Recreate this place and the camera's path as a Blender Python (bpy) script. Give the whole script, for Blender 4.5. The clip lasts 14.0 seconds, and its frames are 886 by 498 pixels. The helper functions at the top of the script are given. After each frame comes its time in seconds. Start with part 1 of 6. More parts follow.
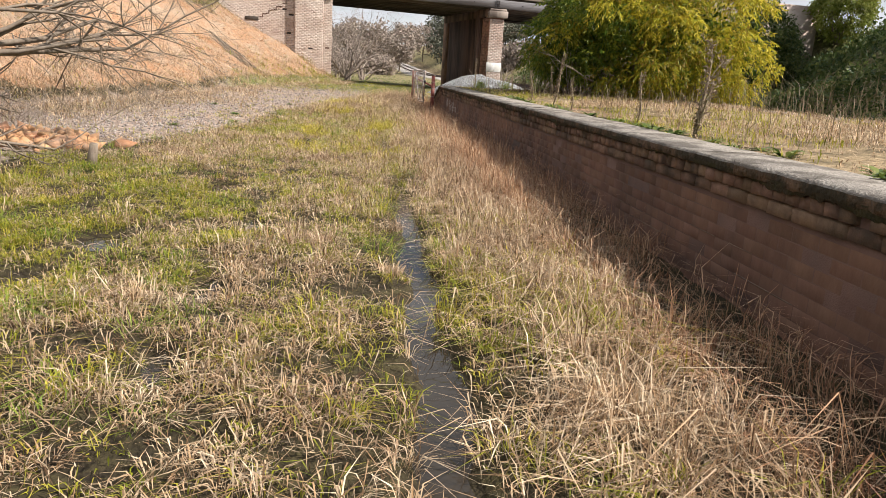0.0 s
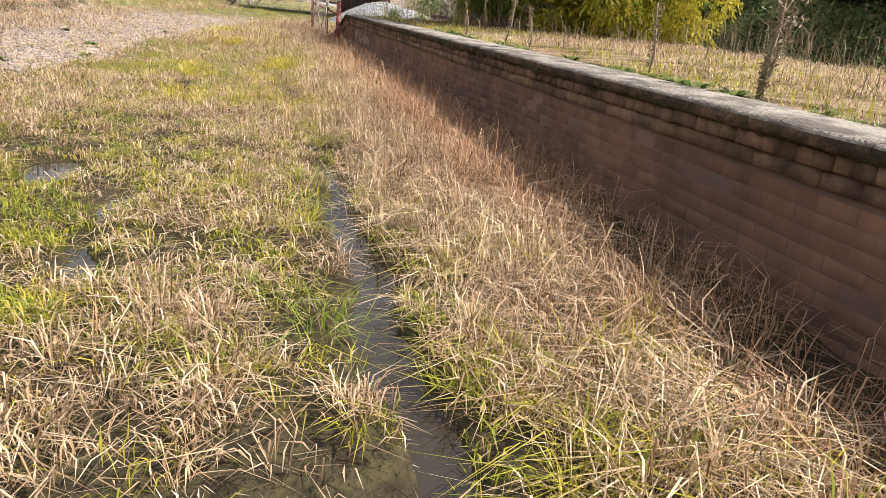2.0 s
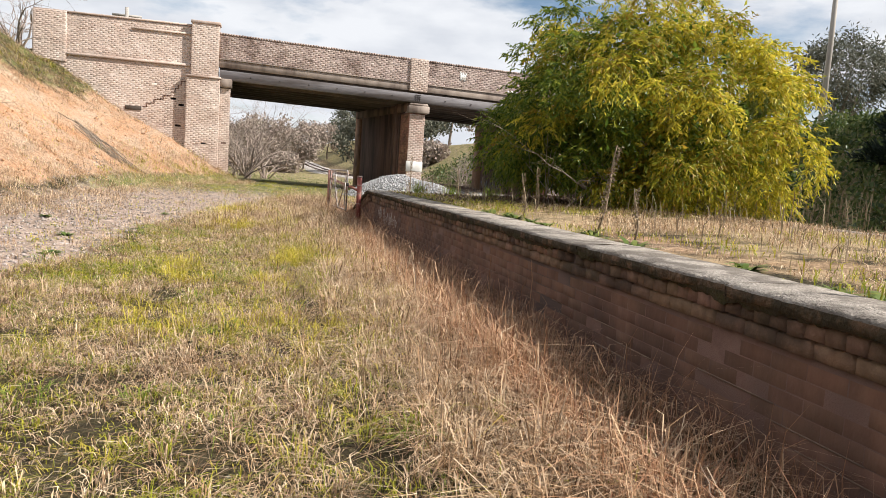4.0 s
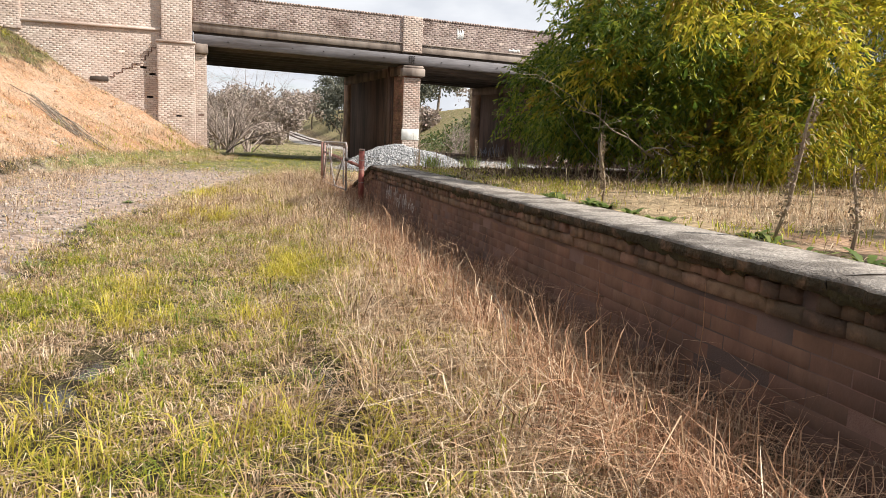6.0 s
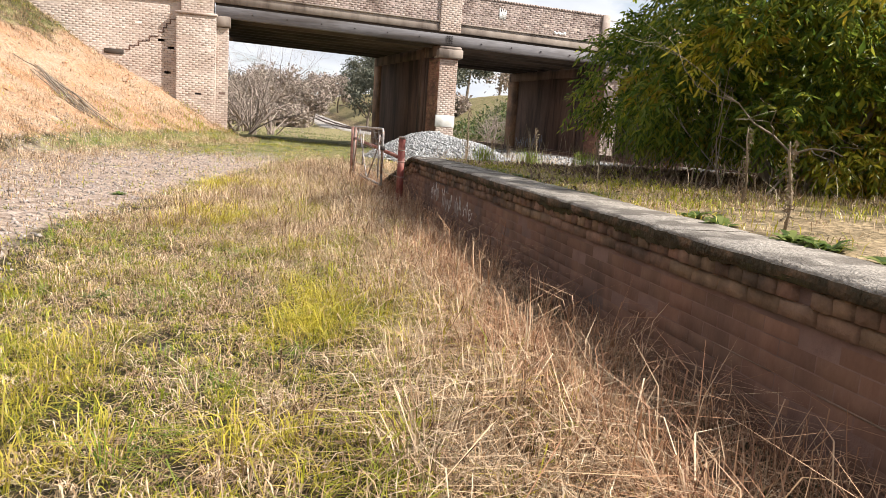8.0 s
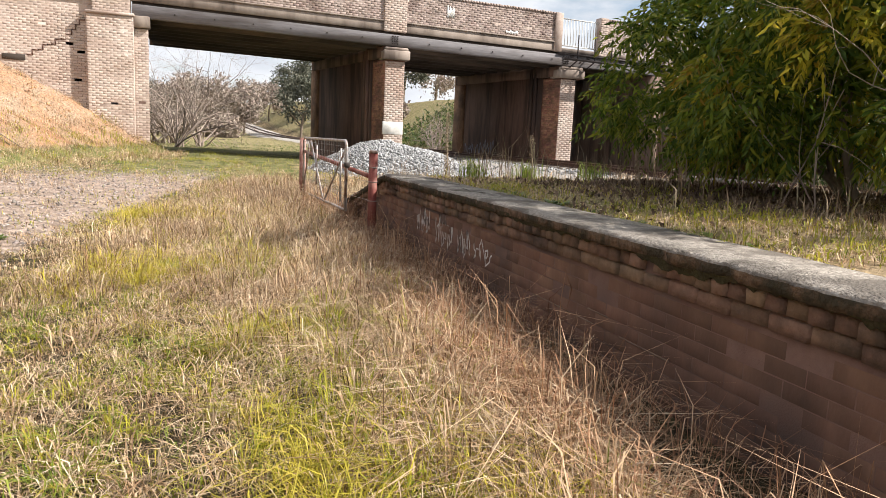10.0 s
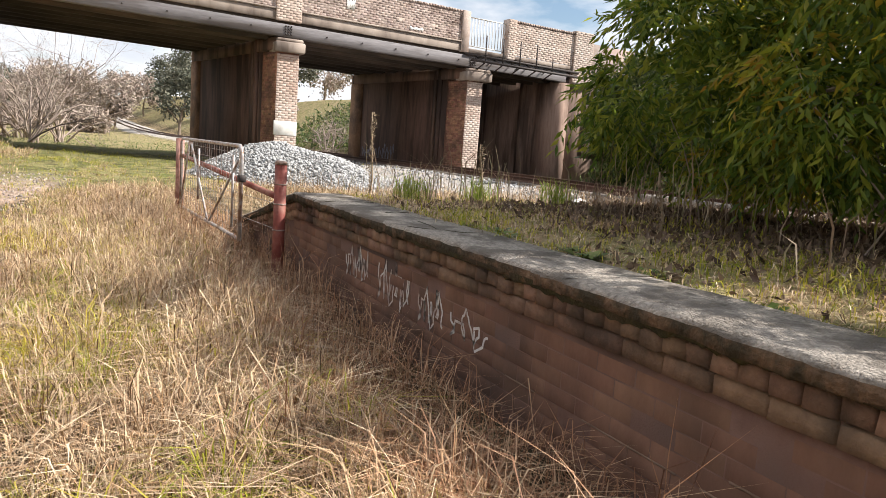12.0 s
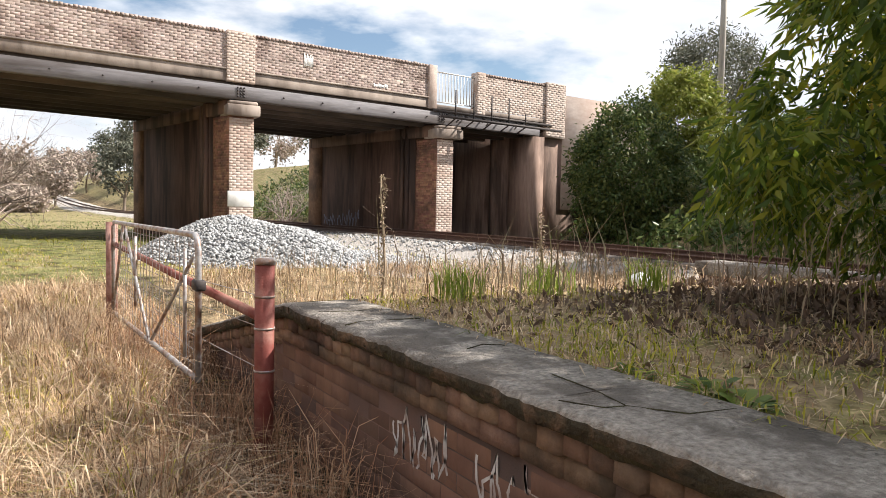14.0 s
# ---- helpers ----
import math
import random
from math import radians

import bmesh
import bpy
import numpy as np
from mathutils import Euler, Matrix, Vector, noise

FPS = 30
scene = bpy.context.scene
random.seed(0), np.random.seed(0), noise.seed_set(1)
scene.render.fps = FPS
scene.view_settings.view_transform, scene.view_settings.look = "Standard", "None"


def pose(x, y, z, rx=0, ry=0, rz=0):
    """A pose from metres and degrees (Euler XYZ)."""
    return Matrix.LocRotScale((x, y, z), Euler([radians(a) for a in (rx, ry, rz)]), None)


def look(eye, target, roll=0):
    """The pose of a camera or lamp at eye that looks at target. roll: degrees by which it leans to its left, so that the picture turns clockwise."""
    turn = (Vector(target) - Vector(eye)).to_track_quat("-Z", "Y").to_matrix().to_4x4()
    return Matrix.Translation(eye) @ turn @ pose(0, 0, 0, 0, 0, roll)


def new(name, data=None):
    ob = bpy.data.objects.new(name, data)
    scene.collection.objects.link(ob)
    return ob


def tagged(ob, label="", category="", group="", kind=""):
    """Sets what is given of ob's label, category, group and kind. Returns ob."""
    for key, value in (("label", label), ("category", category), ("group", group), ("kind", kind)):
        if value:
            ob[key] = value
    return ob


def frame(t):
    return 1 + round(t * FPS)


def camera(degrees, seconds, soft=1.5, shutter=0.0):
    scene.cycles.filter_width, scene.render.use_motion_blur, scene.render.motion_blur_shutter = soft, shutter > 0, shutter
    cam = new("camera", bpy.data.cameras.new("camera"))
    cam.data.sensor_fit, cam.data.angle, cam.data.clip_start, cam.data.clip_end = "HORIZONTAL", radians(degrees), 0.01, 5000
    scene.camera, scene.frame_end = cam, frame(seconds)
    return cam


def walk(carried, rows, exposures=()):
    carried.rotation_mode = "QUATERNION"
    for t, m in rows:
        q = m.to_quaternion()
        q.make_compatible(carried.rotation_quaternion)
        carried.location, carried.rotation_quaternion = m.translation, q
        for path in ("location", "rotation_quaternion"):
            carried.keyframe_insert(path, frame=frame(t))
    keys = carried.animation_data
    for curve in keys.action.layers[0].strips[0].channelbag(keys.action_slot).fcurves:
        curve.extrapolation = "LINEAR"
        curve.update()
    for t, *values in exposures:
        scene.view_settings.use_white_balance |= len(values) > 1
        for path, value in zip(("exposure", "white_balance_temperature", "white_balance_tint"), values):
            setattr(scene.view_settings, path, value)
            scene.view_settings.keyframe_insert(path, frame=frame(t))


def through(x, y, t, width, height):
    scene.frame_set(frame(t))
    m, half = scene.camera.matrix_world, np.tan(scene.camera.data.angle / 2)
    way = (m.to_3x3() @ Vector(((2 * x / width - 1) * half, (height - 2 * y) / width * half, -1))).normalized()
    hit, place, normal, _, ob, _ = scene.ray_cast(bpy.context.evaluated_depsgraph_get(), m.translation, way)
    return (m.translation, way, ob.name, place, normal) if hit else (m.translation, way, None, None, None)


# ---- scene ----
cam = camera(63.0, 14.0, soft=0.7)
PATH = [
    (0, (1.059, 1.992, 1.377), (1.294, 3.92, 0.9), 3.5),
    (0.5, (1.004, 2.605, 1.337), (1.241, 4.443, 0.586), 3.8),
    (1, (0.915, 3.141, 1.35), (1.365, 4.949, 0.623), 6.4),
    (1.1, (0.924, 3.249, 1.331), (1.429, 5.046, 0.615), 6.9),
    (1.5, (0.985, 3.812, 1.301), (1.556, 5.587, 0.578), 5.0),
    (2, (0.951, 4.439, 1.31), (1.468, 6.265, 0.679), 5.2),
    (2.5, (0.97, 4.991, 1.368), (1.466, 6.897, 1.02), 5.2),
    (2.6, (0.958, 5.102, 1.364), (1.457, 7.018, 1.079), 4.7),
    (2.7, (0.967, 5.223, 1.356), (1.449, 7.155, 1.169), 4.6),
    (4.8, (1.05, 8.464, 1.42), (1.584, 10.376, 1.174), 2.6),
    (5, (1.078, 8.714, 1.409), (1.665, 10.607, 1.138), 3.5),
    (5.5, (1.097, 9.341, 1.425), (1.623, 11.253, 1.168), 1.4),
    (6, (1.026, 9.91, 1.438), (1.546, 11.819, 1.147), 2.2),
    (6.5, (1.069, 10.599, 1.36), (1.61, 12.488, 0.989), 3.0),
    (7, (1.096, 11.152, 1.407), (1.692, 13.024, 1.035), 2.2),
    (7.5, (1.098, 11.704, 1.388), (1.762, 13.539, 0.951), 5.2),
    (8, (1.136, 12.346, 1.43), (1.601, 14.264, 1.102), 3.9),
    (8.5, (1.01, 12.9, 1.45), (1.299, 14.863, 1.204), 1.8),
    (8.7, (1.009, 13.107, 1.472), (1.383, 15.054, 1.209), 2.5),
    (10.8, (1.17, 15.935, 1.446), (1.817, 17.803, 1.14), 2.6),
    (11, (1.196, 16.2, 1.493), (1.768, 18.095, 1.21), 1.1),
    (11.5, (1.234, 16.783, 1.483), (1.807, 18.679, 1.206), 2.2),
    (12, (1.398, 17.194, 1.489), (2.318, 18.948, 1.21), 4.1),
    (12.5, (1.552, 17.878, 1.508), (2.4, 19.668, 1.231), 2.5),
    (13, (1.594, 18.484, 1.546), (2.539, 20.188, 1.096), 3.2),
    (13.5, (1.82, 19.145, 1.53), (2.844, 20.852, 1.339), 1.0),
    (14, (1.894, 19.783, 1.556), (2.922, 21.495, 1.446), 1.2),
]
walk(cam, [(t, look(eye, target, roll)) for t, eye, target, roll in PATH], [(0.0, 0.66), (0.5, 0.8), (1.0, 0.84), (2.0, 0.96), (2.5, 0.94), (5.0, 0.70), (5.5, 0.82), (7.5, 0.84), (8.0, 0.96), (8.5, 0.8), (11.0, 0.99), (12.0, 1.06), (12.5, 1.26), (13.0, 1.28), (13.5, 1.24), (14.0, 1.1)])


# ---------------------------------------------------------------- world, sun
SUN = Vector((1.02, -0.47, 1.0)).normalized()          # towards the sun
sun_data = bpy.data.lights.new("sun", "SUN")
sun_data.energy, sun_data.angle, sun_data.color = 5.0, radians(0.6), (1.0, 0.945, 0.875)
sun = new("sun", sun_data)
sun.matrix_world = look(SUN * 60, (0, 0, 0))

world = bpy.data.worlds.new("world")
scene.world = world
world.use_nodes = True
wn, wl = world.node_tree.nodes, world.node_tree.links
wn.clear()
w_out = wn.new("ShaderNodeOutputWorld")
w_bg = wn.new("ShaderNodeBackground")
w_sky = wn.new("ShaderNodeTexSky")
w_sky.sky_type, w_sky.sun_disc = "NISHITA", False
w_sky.sun_elevation = math.asin(SUN.z)
w_sky.sun_rotation = math.atan2(SUN.x, SUN.y)
w_sky.air_density, w_sky.dust_density = 1.0, 0.6
w_co = wn.new("ShaderNodeTexCoord")
w_map = wn.new("ShaderNodeMapping")
w_map.inputs["Scale"].default_value = (1.6, 1.6, 4.5)
w_map.inputs["Location"].default_value = (0.35, 0.1, 0.2)
w_noise = wn.new("ShaderNodeTexNoise")
w_noise.inputs["Scale"].default_value = 2.1
w_noise.inputs["Detail"].default_value = 9
w_noise.inputs["Roughness"].default_value = 0.55
w_ramp = wn.new("ShaderNodeValToRGB")
w_ramp.color_ramp.elements[0].position, w_ramp.color_ramp.elements[0].color = 0.345, (0, 0, 0, 1)
w_ramp.color_ramp.elements[1].position, w_ramp.color_ramp.elements[1].color = 0.475, (1, 1, 1, 1)
w_mix = wn.new("ShaderNodeMixRGB")
w_noise2 = wn.new("ShaderNodeTexNoise")
w_noise2.inputs["Scale"].default_value = 5.0
w_noise2.inputs["Detail"].default_value = 6
w_ramp2 = wn.new("ShaderNodeValToRGB")
w_ramp2.color_ramp.elements[0].position, w_ramp2.color_ramp.elements[0].color = 0.35, (6.2, 6.5, 7.1, 1)
w_ramp2.color_ramp.elements[1].position, w_ramp2.color_ramp.elements[1].color = 0.62, (7.9, 8.1, 8.5, 1)
w_bg.inputs["Strength"].default_value = 0.067
wl.new(w_co.outputs["Generated"], w_map.inputs["Vector"])
wl.new(w_map.outputs["Vector"], w_noise.inputs["Vector"])
wl.new(w_map.outputs["Vector"], w_noise2.inputs["Vector"])
wl.new(w_noise.outputs["Fac"], w_ramp.inputs["Fac"])
wl.new(w_noise2.outputs["Fac"], w_ramp2.inputs["Fac"])
wl.new(w_ramp.outputs["Color"], w_mix.inputs["Fac"])
wl.new(w_sky.outputs["Color"], w_mix.inputs["Color1"])
wl.new(w_ramp2.outputs["Color"], w_mix.inputs["Color2"])
wl.new(w_mix.outputs["Color"], w_bg.inputs["Color"])
wl.new(w_bg.outputs["Background"], w_out.inputs["Surface"])


# ---------------------------------------------------------------- materials
def material(name, c1, c2, scale=8.0, rough=0.85, c3=None, scale2=1.2, bump=0.3, bump_scale=60.0, metal=0.0,
             island=0.0, obj_random=0.0, spec=0.3, stretch=(1, 1, 1), mask=(0.45, 0.62), bump_dist=0.01):
    """Two colours by fine noise, a third in patches, bump, and variation per island or object."""
    m = bpy.data.materials.new(name)
    m.use_nodes = True
    n, l = m.node_tree.nodes, m.node_tree.links
    b = n["Principled BSDF"]
    b.inputs["Roughness"].default_value, b.inputs["Metallic"].default_value = rough, metal
    b.inputs["Specular IOR Level"].default_value = spec
    tc = n.new("ShaderNodeNewGeometry")
    mp = n.new("ShaderNodeMapping")
    mp.inputs["Scale"].default_value = stretch
    l.new(tc.outputs["Position"], mp.inputs["Vector"])
    n1 = n.new("ShaderNodeTexNoise")
    n1.inputs["Scale"].default_value, n1.inputs["Detail"].default_value = scale, 8
    n1.inputs["Roughness"].default_value = 0.65
    l.new(mp.outputs["Vector"], n1.inputs["Vector"])
    r1 = n.new("ShaderNodeValToRGB")
    r1.color_ramp.elements[0].position, r1.color_ramp.elements[0].color = 0.3, (*c1, 1)
    r1.color_ramp.elements[1].position, r1.color_ramp.elements[1].color = 0.7, (*c2, 1)
    l.new(n1.outputs["Fac"], r1.inputs["Fac"])
    col = r1.outputs["Color"]
    if c3:
        n2 = n.new("ShaderNodeTexNoise")
        n2.inputs["Scale"].default_value, n2.inputs["Detail"].default_value = scale2, 7
        n2.inputs["Roughness"].default_value = 0.6
        l.new(mp.outputs["Vector"], n2.inputs["Vector"])
        r2 = n.new("ShaderNodeValToRGB")
        r2.color_ramp.elements[0].position, r2.color_ramp.elements[1].position = mask
        l.new(n2.outputs["Fac"], r2.inputs["Fac"])
        mx = n.new("ShaderNodeMixRGB")
        l.new(r2.outputs["Color"], mx.inputs["Fac"])
        l.new(col, mx.inputs["Color1"])
        mx.inputs["Color2"].default_value = (*c3, 1)
        col = mx.outputs["Color"]
    if island or obj_random:
        hs = n.new("ShaderNodeHueSaturation")
        if island:
            src = tc.outputs["Random Per Island"]
        else:
            src = n.new("ShaderNodeObjectInfo").outputs["Random"]
        mr = n.new("ShaderNodeMapRange")
        k = island or obj_random
        mr.inputs["To Min"].default_value, mr.inputs["To Max"].default_value = 1 - k, 1 + k
        l.new(src, mr.inputs["Value"])
        l.new(mr.outputs["Result"], hs.inputs["Value"])
        mh = n.new("ShaderNodeMath")
        mh.operation = "MULTIPLY"
        mh.inputs[1].default_value = 7.31
        fr = n.new("ShaderNodeMath")
        fr.operation = "FRACT"
        l.new(src, mh.inputs[0])
        l.new(mh.outputs[0], fr.inputs[0])
        mr2 = n.new("ShaderNodeMapRange")
        mr2.inputs["To Min"].default_value, mr2.inputs["To Max"].default_value = 0.5 - 0.05 * k, 0.5 + 0.05 * k
        l.new(fr.outputs[0], mr2.inputs["Value"])
        l.new(mr2.outputs["Result"], hs.inputs["Hue"])
        l.new(col, hs.inputs["Color"])
        col = hs.outputs["Color"]
    l.new(col, b.inputs["Base Color"])
    if bump:
        nb = n.new("ShaderNodeTexNoise")
        nb.inputs["Scale"].default_value, nb.inputs["Detail"].default_value = bump_scale, 6
        l.new(mp.outputs["Vector"], nb.inputs["Vector"])
        bp = n.new("ShaderNodeBump")
        bp.inputs["Strength"].default_value, bp.inputs["Distance"].default_value = bump, bump_dist
        l.new(nb.outputs["Fac"], bp.inputs["Height"])
        l.new(bp.outputs["Normal"], b.inputs["Normal"])
    return m


def leaf_material(name, colours, rough=0.55, through=0.35, patch=None):
    """Thin leaf or blade: a colour per island from a ramp, partly see-through to light."""
    m = bpy.data.materials.new(name)
    m.use_nodes = True
    n, l = m.node_tree.nodes, m.node_tree.links
    b, out = n["Principled BSDF"], n["Material Output"]
    b.inputs["Roughness"].default_value = rough
    b.inputs["Specular IOR Level"].default_value = 0.25
    g = n.new("ShaderNodeNewGeometry")
    r = n.new("ShaderNodeValToRGB")
    e = r.color_ramp.elements
    for i, c in enumerate(colours):
        p = i / (len(colours) - 1)
        x = e[0] if i == 0 else e[-1] if i == len(colours) - 1 else e.new(p)
        x.position = p
        x.color = (*c, 1)
    l.new(g.outputs["Random Per Island"], r.inputs["Fac"])
    col = r.outputs["Color"]
    if patch:
        scale, tint_a, tint_b = patch
        pn = n.new("ShaderNodeTexNoise")
        pn.inputs["Scale"].default_value, pn.inputs["Detail"].default_value = scale, 4
        l.new(g.outputs["Position"], pn.inputs["Vector"])
        pr = n.new("ShaderNodeValToRGB")
        pr.color_ramp.elements[0].position, pr.color_ramp.elements[0].color = 0.36, (*tint_a, 1)
        pr.color_ramp.elements[1].position, pr.color_ramp.elements[1].color = 0.64, (*tint_b, 1)
        l.new(pn.outputs["Fac"], pr.inputs["Fac"])
        pm = n.new("ShaderNodeMixRGB")
        pm.blend_type = "MULTIPLY"
        pm.inputs["Fac"].default_value = 1.0
        l.new(col, pm.inputs["Color1"])
        l.new(pr.outputs["Color"], pm.inputs["Color2"])
        col = pm.outputs["Color"]
    l.new(col, b.inputs["Base Color"])
    t = n.new("ShaderNodeBsdfTranslucent")
    l.new(col, t.inputs["Color"])
    mx = n.new("ShaderNodeMixShader")
    mx.inputs["Fac"].default_value = through
    l.new(b.outputs["BSDF"], mx.inputs[1])
    l.new(t.outputs["BSDF"], mx.inputs[2])
    l.new(mx.outputs["Shader"], out.inputs["Surface"])
    return m


M = {}
M["brick_red"] = material("old_red_brick", (0.24, 0.115, 0.075), (0.36, 0.20, 0.135), 9, 0.9, (0.13, 0.075, 0.055), 0.9, 0.5, 70, island=0.3)
M["brick_pale"] = material("pale_sunlit_brick", (0.47, 0.375, 0.32), (0.61, 0.52, 0.455), 4, 0.92, (0.41, 0.31, 0.255), 0.8, 0.4, 70, island=0.09, stretch=(0.7, 1, 1.6), mask=(0.42, 0.66))
M["brick_worn"] = material("spalled_brick", (0.30, 0.22, 0.19), (0.46, 0.38, 0.34), 7, 0.92, (0.17, 0.12, 0.10), 1.2, 0.5, 70, island=0.2, mask=(0.46, 0.66))
M["brick_head"] = material("header_brick", (0.155, 0.092, 0.063), (0.255, 0.162, 0.112), 14, 0.92, (0.085, 0.058, 0.042), 2.5, 0.6, 90, obj_random=0.24)
M["brick_wall"] = material("platform_brick", (0.155, 0.080, 0.054), (0.235, 0.132, 0.090), 5, 0.92, (0.10, 0.060, 0.045), 1.3, 0.4, 50, island=0.08, bump_dist=0.006, stretch=(1, 1, 0.55), mask=(0.42, 0.66))
M["mortar"] = material("lime_mortar", (0.39, 0.305, 0.26), (0.53, 0.445, 0.39), 14, 0.95, (0.33, 0.245, 0.20), 1.0, 0.4, 120)
M["mortar_dark"] = material("dirty_mortar", (0.14, 0.078, 0.06), (0.20, 0.118, 0.09), 8, 0.95, (0.09, 0.06, 0.05), 1.0, 0.4, 120)
# streaked brick, darkened so its colour carries the shade of the side faces
M["pier_dark"] = material("stained_shaded_brick", (0.115, 0.070, 0.053), (0.185, 0.115, 0.087), 6, 0.92, (0.060, 0.041, 0.034), 0.9, 0.5, 60, stretch=(1, 1.6, 0.2), island=0.1, mask=(0.46, 0.6))
# lighter copy of the pier brick: reflected light put into the colour
M["abutment_brick"] = material("stained_bounce_lit_brick", (0.21, 0.14, 0.11), (0.32, 0.225, 0.18), 6, 0.92, (0.095, 0.066, 0.053), 0.9, 0.5, 60, stretch=(1, 1.6, 0.22), mask=(0.46, 0.6))
M["concrete"] = material("weathered_concrete", (0.16, 0.137, 0.115), (0.47, 0.42, 0.365), 40, 0.93, (0.15, 0.128, 0.108), 3.5, 1.0, 60, bump_dist=0.03, mask=(0.46, 0.58))
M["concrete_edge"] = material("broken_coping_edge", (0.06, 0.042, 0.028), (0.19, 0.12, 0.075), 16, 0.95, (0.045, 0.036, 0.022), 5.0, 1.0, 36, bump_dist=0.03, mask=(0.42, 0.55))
M["render"] = material("stained_render", (0.27, 0.22, 0.185), (0.40, 0.335, 0.285), 6, 0.9, (0.16, 0.125, 0.105), 1.5, 0.3, 60, stretch=(1, 1, 0.4))
M["beam"] = material("weathered_grey_beam", (0.15, 0.14, 0.145), (0.24, 0.225, 0.23), 10, 0.8, (0.10, 0.085, 0.08), 1.0, 0.3, 50, stretch=(0.2, 1, 2))
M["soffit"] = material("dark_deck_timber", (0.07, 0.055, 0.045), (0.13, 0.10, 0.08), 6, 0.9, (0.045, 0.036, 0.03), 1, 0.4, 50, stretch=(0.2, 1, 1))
M["white"] = material("white_paint", (0.72, 0.71, 0.68), (0.82, 0.81, 0.79), 12, 0.8, (0.6, 0.58, 0.54), 3, 0.2, 80)
M["steel"] = material("galvanised_pipe", (0.30, 0.29, 0.29), (0.48, 0.46, 0.45), 25, 0.5, (0.24, 0.15, 0.11), 8, 0.15, 90, metal=0.55)
M["rust"] = material("red_oxide_steel", (0.15, 0.035, 0.028), (0.22, 0.06, 0.045), 14, 0.65, (0.27, 0.13, 0.10), 4, 0.25, 80)
M["rust_pale"] = material("faded_red_steel", (0.30, 0.15, 0.12), (0.42, 0.26, 0.22), 14, 0.7, (0.2, 0.08, 0.06), 5, 0.25, 80)
M["iron"] = material("dark_iron", (0.04, 0.035, 0.035), (0.075, 0.062, 0.058), 20, 0.7, None, 1, 0.2, 80, metal=0.4)
M["rail"] = material("rusty_rail", (0.085, 0.045, 0.035), (0.13, 0.075, 0.055), 20, 0.6, None, 1, 0.2, 80, metal=0.5)
M["sleeper"] = material("grey_sleeper", (0.13, 0.11, 0.095), (0.21, 0.18, 0.16), 8, 0.9, None, 1, 0.5, 40)
M["stone"] = material("ballast_stone", (0.25, 0.25, 0.25), (0.38, 0.38, 0.375), 12, 0.9, None, 1, 0.2, 60, island=0.4)
M["clod"] = material("clay_rock", (0.40, 0.19, 0.09), (0.54, 0.33, 0.18), 6, 0.95, (0.36, 0.24, 0.16), 2, 0.7, 30, island=0.18)
M["shale"] = material("grey_shale", (0.21, 0.175, 0.155), (0.37, 0.32, 0.29), 8, 0.93, None, 1, 0.4, 50, island=0.4)
M["bark"] = material("grey_bark", (0.15, 0.115, 0.085), (0.27, 0.22, 0.175), 18, 0.92, None, 1, 0.7, 40, stretch=(1, 1, 0.3))
M["bark_far"] = material("pale_twig", (0.24, 0.19, 0.16), (0.34, 0.28, 0.24), 4, 0.92, None, 1, 0, 40, island=0.25)
M["pointing"] = material("pale_pointing", (0.19, 0.125, 0.09), (0.27, 0.19, 0.14), 9, 0.95, (0.13, 0.085, 0.065), 2.0, 0.2, 80)
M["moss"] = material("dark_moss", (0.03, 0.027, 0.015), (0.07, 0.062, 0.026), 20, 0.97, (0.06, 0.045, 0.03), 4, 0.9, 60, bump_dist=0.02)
M["pole"] = material("grey_pole_timber", (0.30, 0.27, 0.24), (0.42, 0.39, 0.36), 6, 0.85, None, 1, 0.3, 40, stretch=(1, 1, 0.1))
M["paint_line"] = material("faded_spray_paint", (0.50, 0.48, 0.46), (0.62, 0.60, 0.58), 9, 0.8, (0.34, 0.27, 0.24), 6, 0.1, 60)
M["paint_blue"] = material("pale_blue_spray", (0.22, 0.22, 0.28), (0.30, 0.30, 0.36), 9, 0.8, (0.14, 0.11, 0.11), 6, 0.1, 60)

M["straw"] = leaf_material("dry_straw", [(0.07, 0.038, 0.02), (0.44, 0.28, 0.155), (0.70, 0.525, 0.35), (0.14, 0.08, 0.042), (0.83, 0.68, 0.50), (0.31, 0.19, 0.105)], 0.5, 0.16, (1.7, (0.78, 0.73, 0.68), (1.05, 1.05, 1.02)))
M["green"] = leaf_material("green_blade", [(0.09, 0.105, 0.012), (0.27, 0.275, 0.024), (0.44, 0.39, 0.04), (0.18, 0.21, 0.016), (0.52, 0.41, 0.08), (0.37, 0.33, 0.035)], 0.45, 0.34, (2.3, (0.85, 0.95, 0.85), (1.1, 1.06, 1.0)))
M["golden"] = leaf_material("golden_blade", [(0.30, 0.25, 0.03), (0.52, 0.44, 0.05), (0.62, 0.52, 0.09), (0.44, 0.36, 0.05), (0.58, 0.43, 0.14)], 0.45, 0.4)
M["fresh"] = leaf_material("fresh_green_blade", [(0.10, 0.15, 0.02), (0.20, 0.27, 0.035), (0.32, 0.36, 0.06)], 0.5, 0.4)
M["reed"] = leaf_material("dead_brown_stalk", [(0.15, 0.07, 0.04), (0.32, 0.165, 0.09), (0.46, 0.27, 0.155), (0.60, 0.42, 0.27)], 0.6, 0.25)
M["stalk"] = leaf_material("grey_weed_stalk", [(0.17, 0.12, 0.08), (0.28, 0.21, 0.15), (0.23, 0.20, 0.11)], 0.7, 0.1)
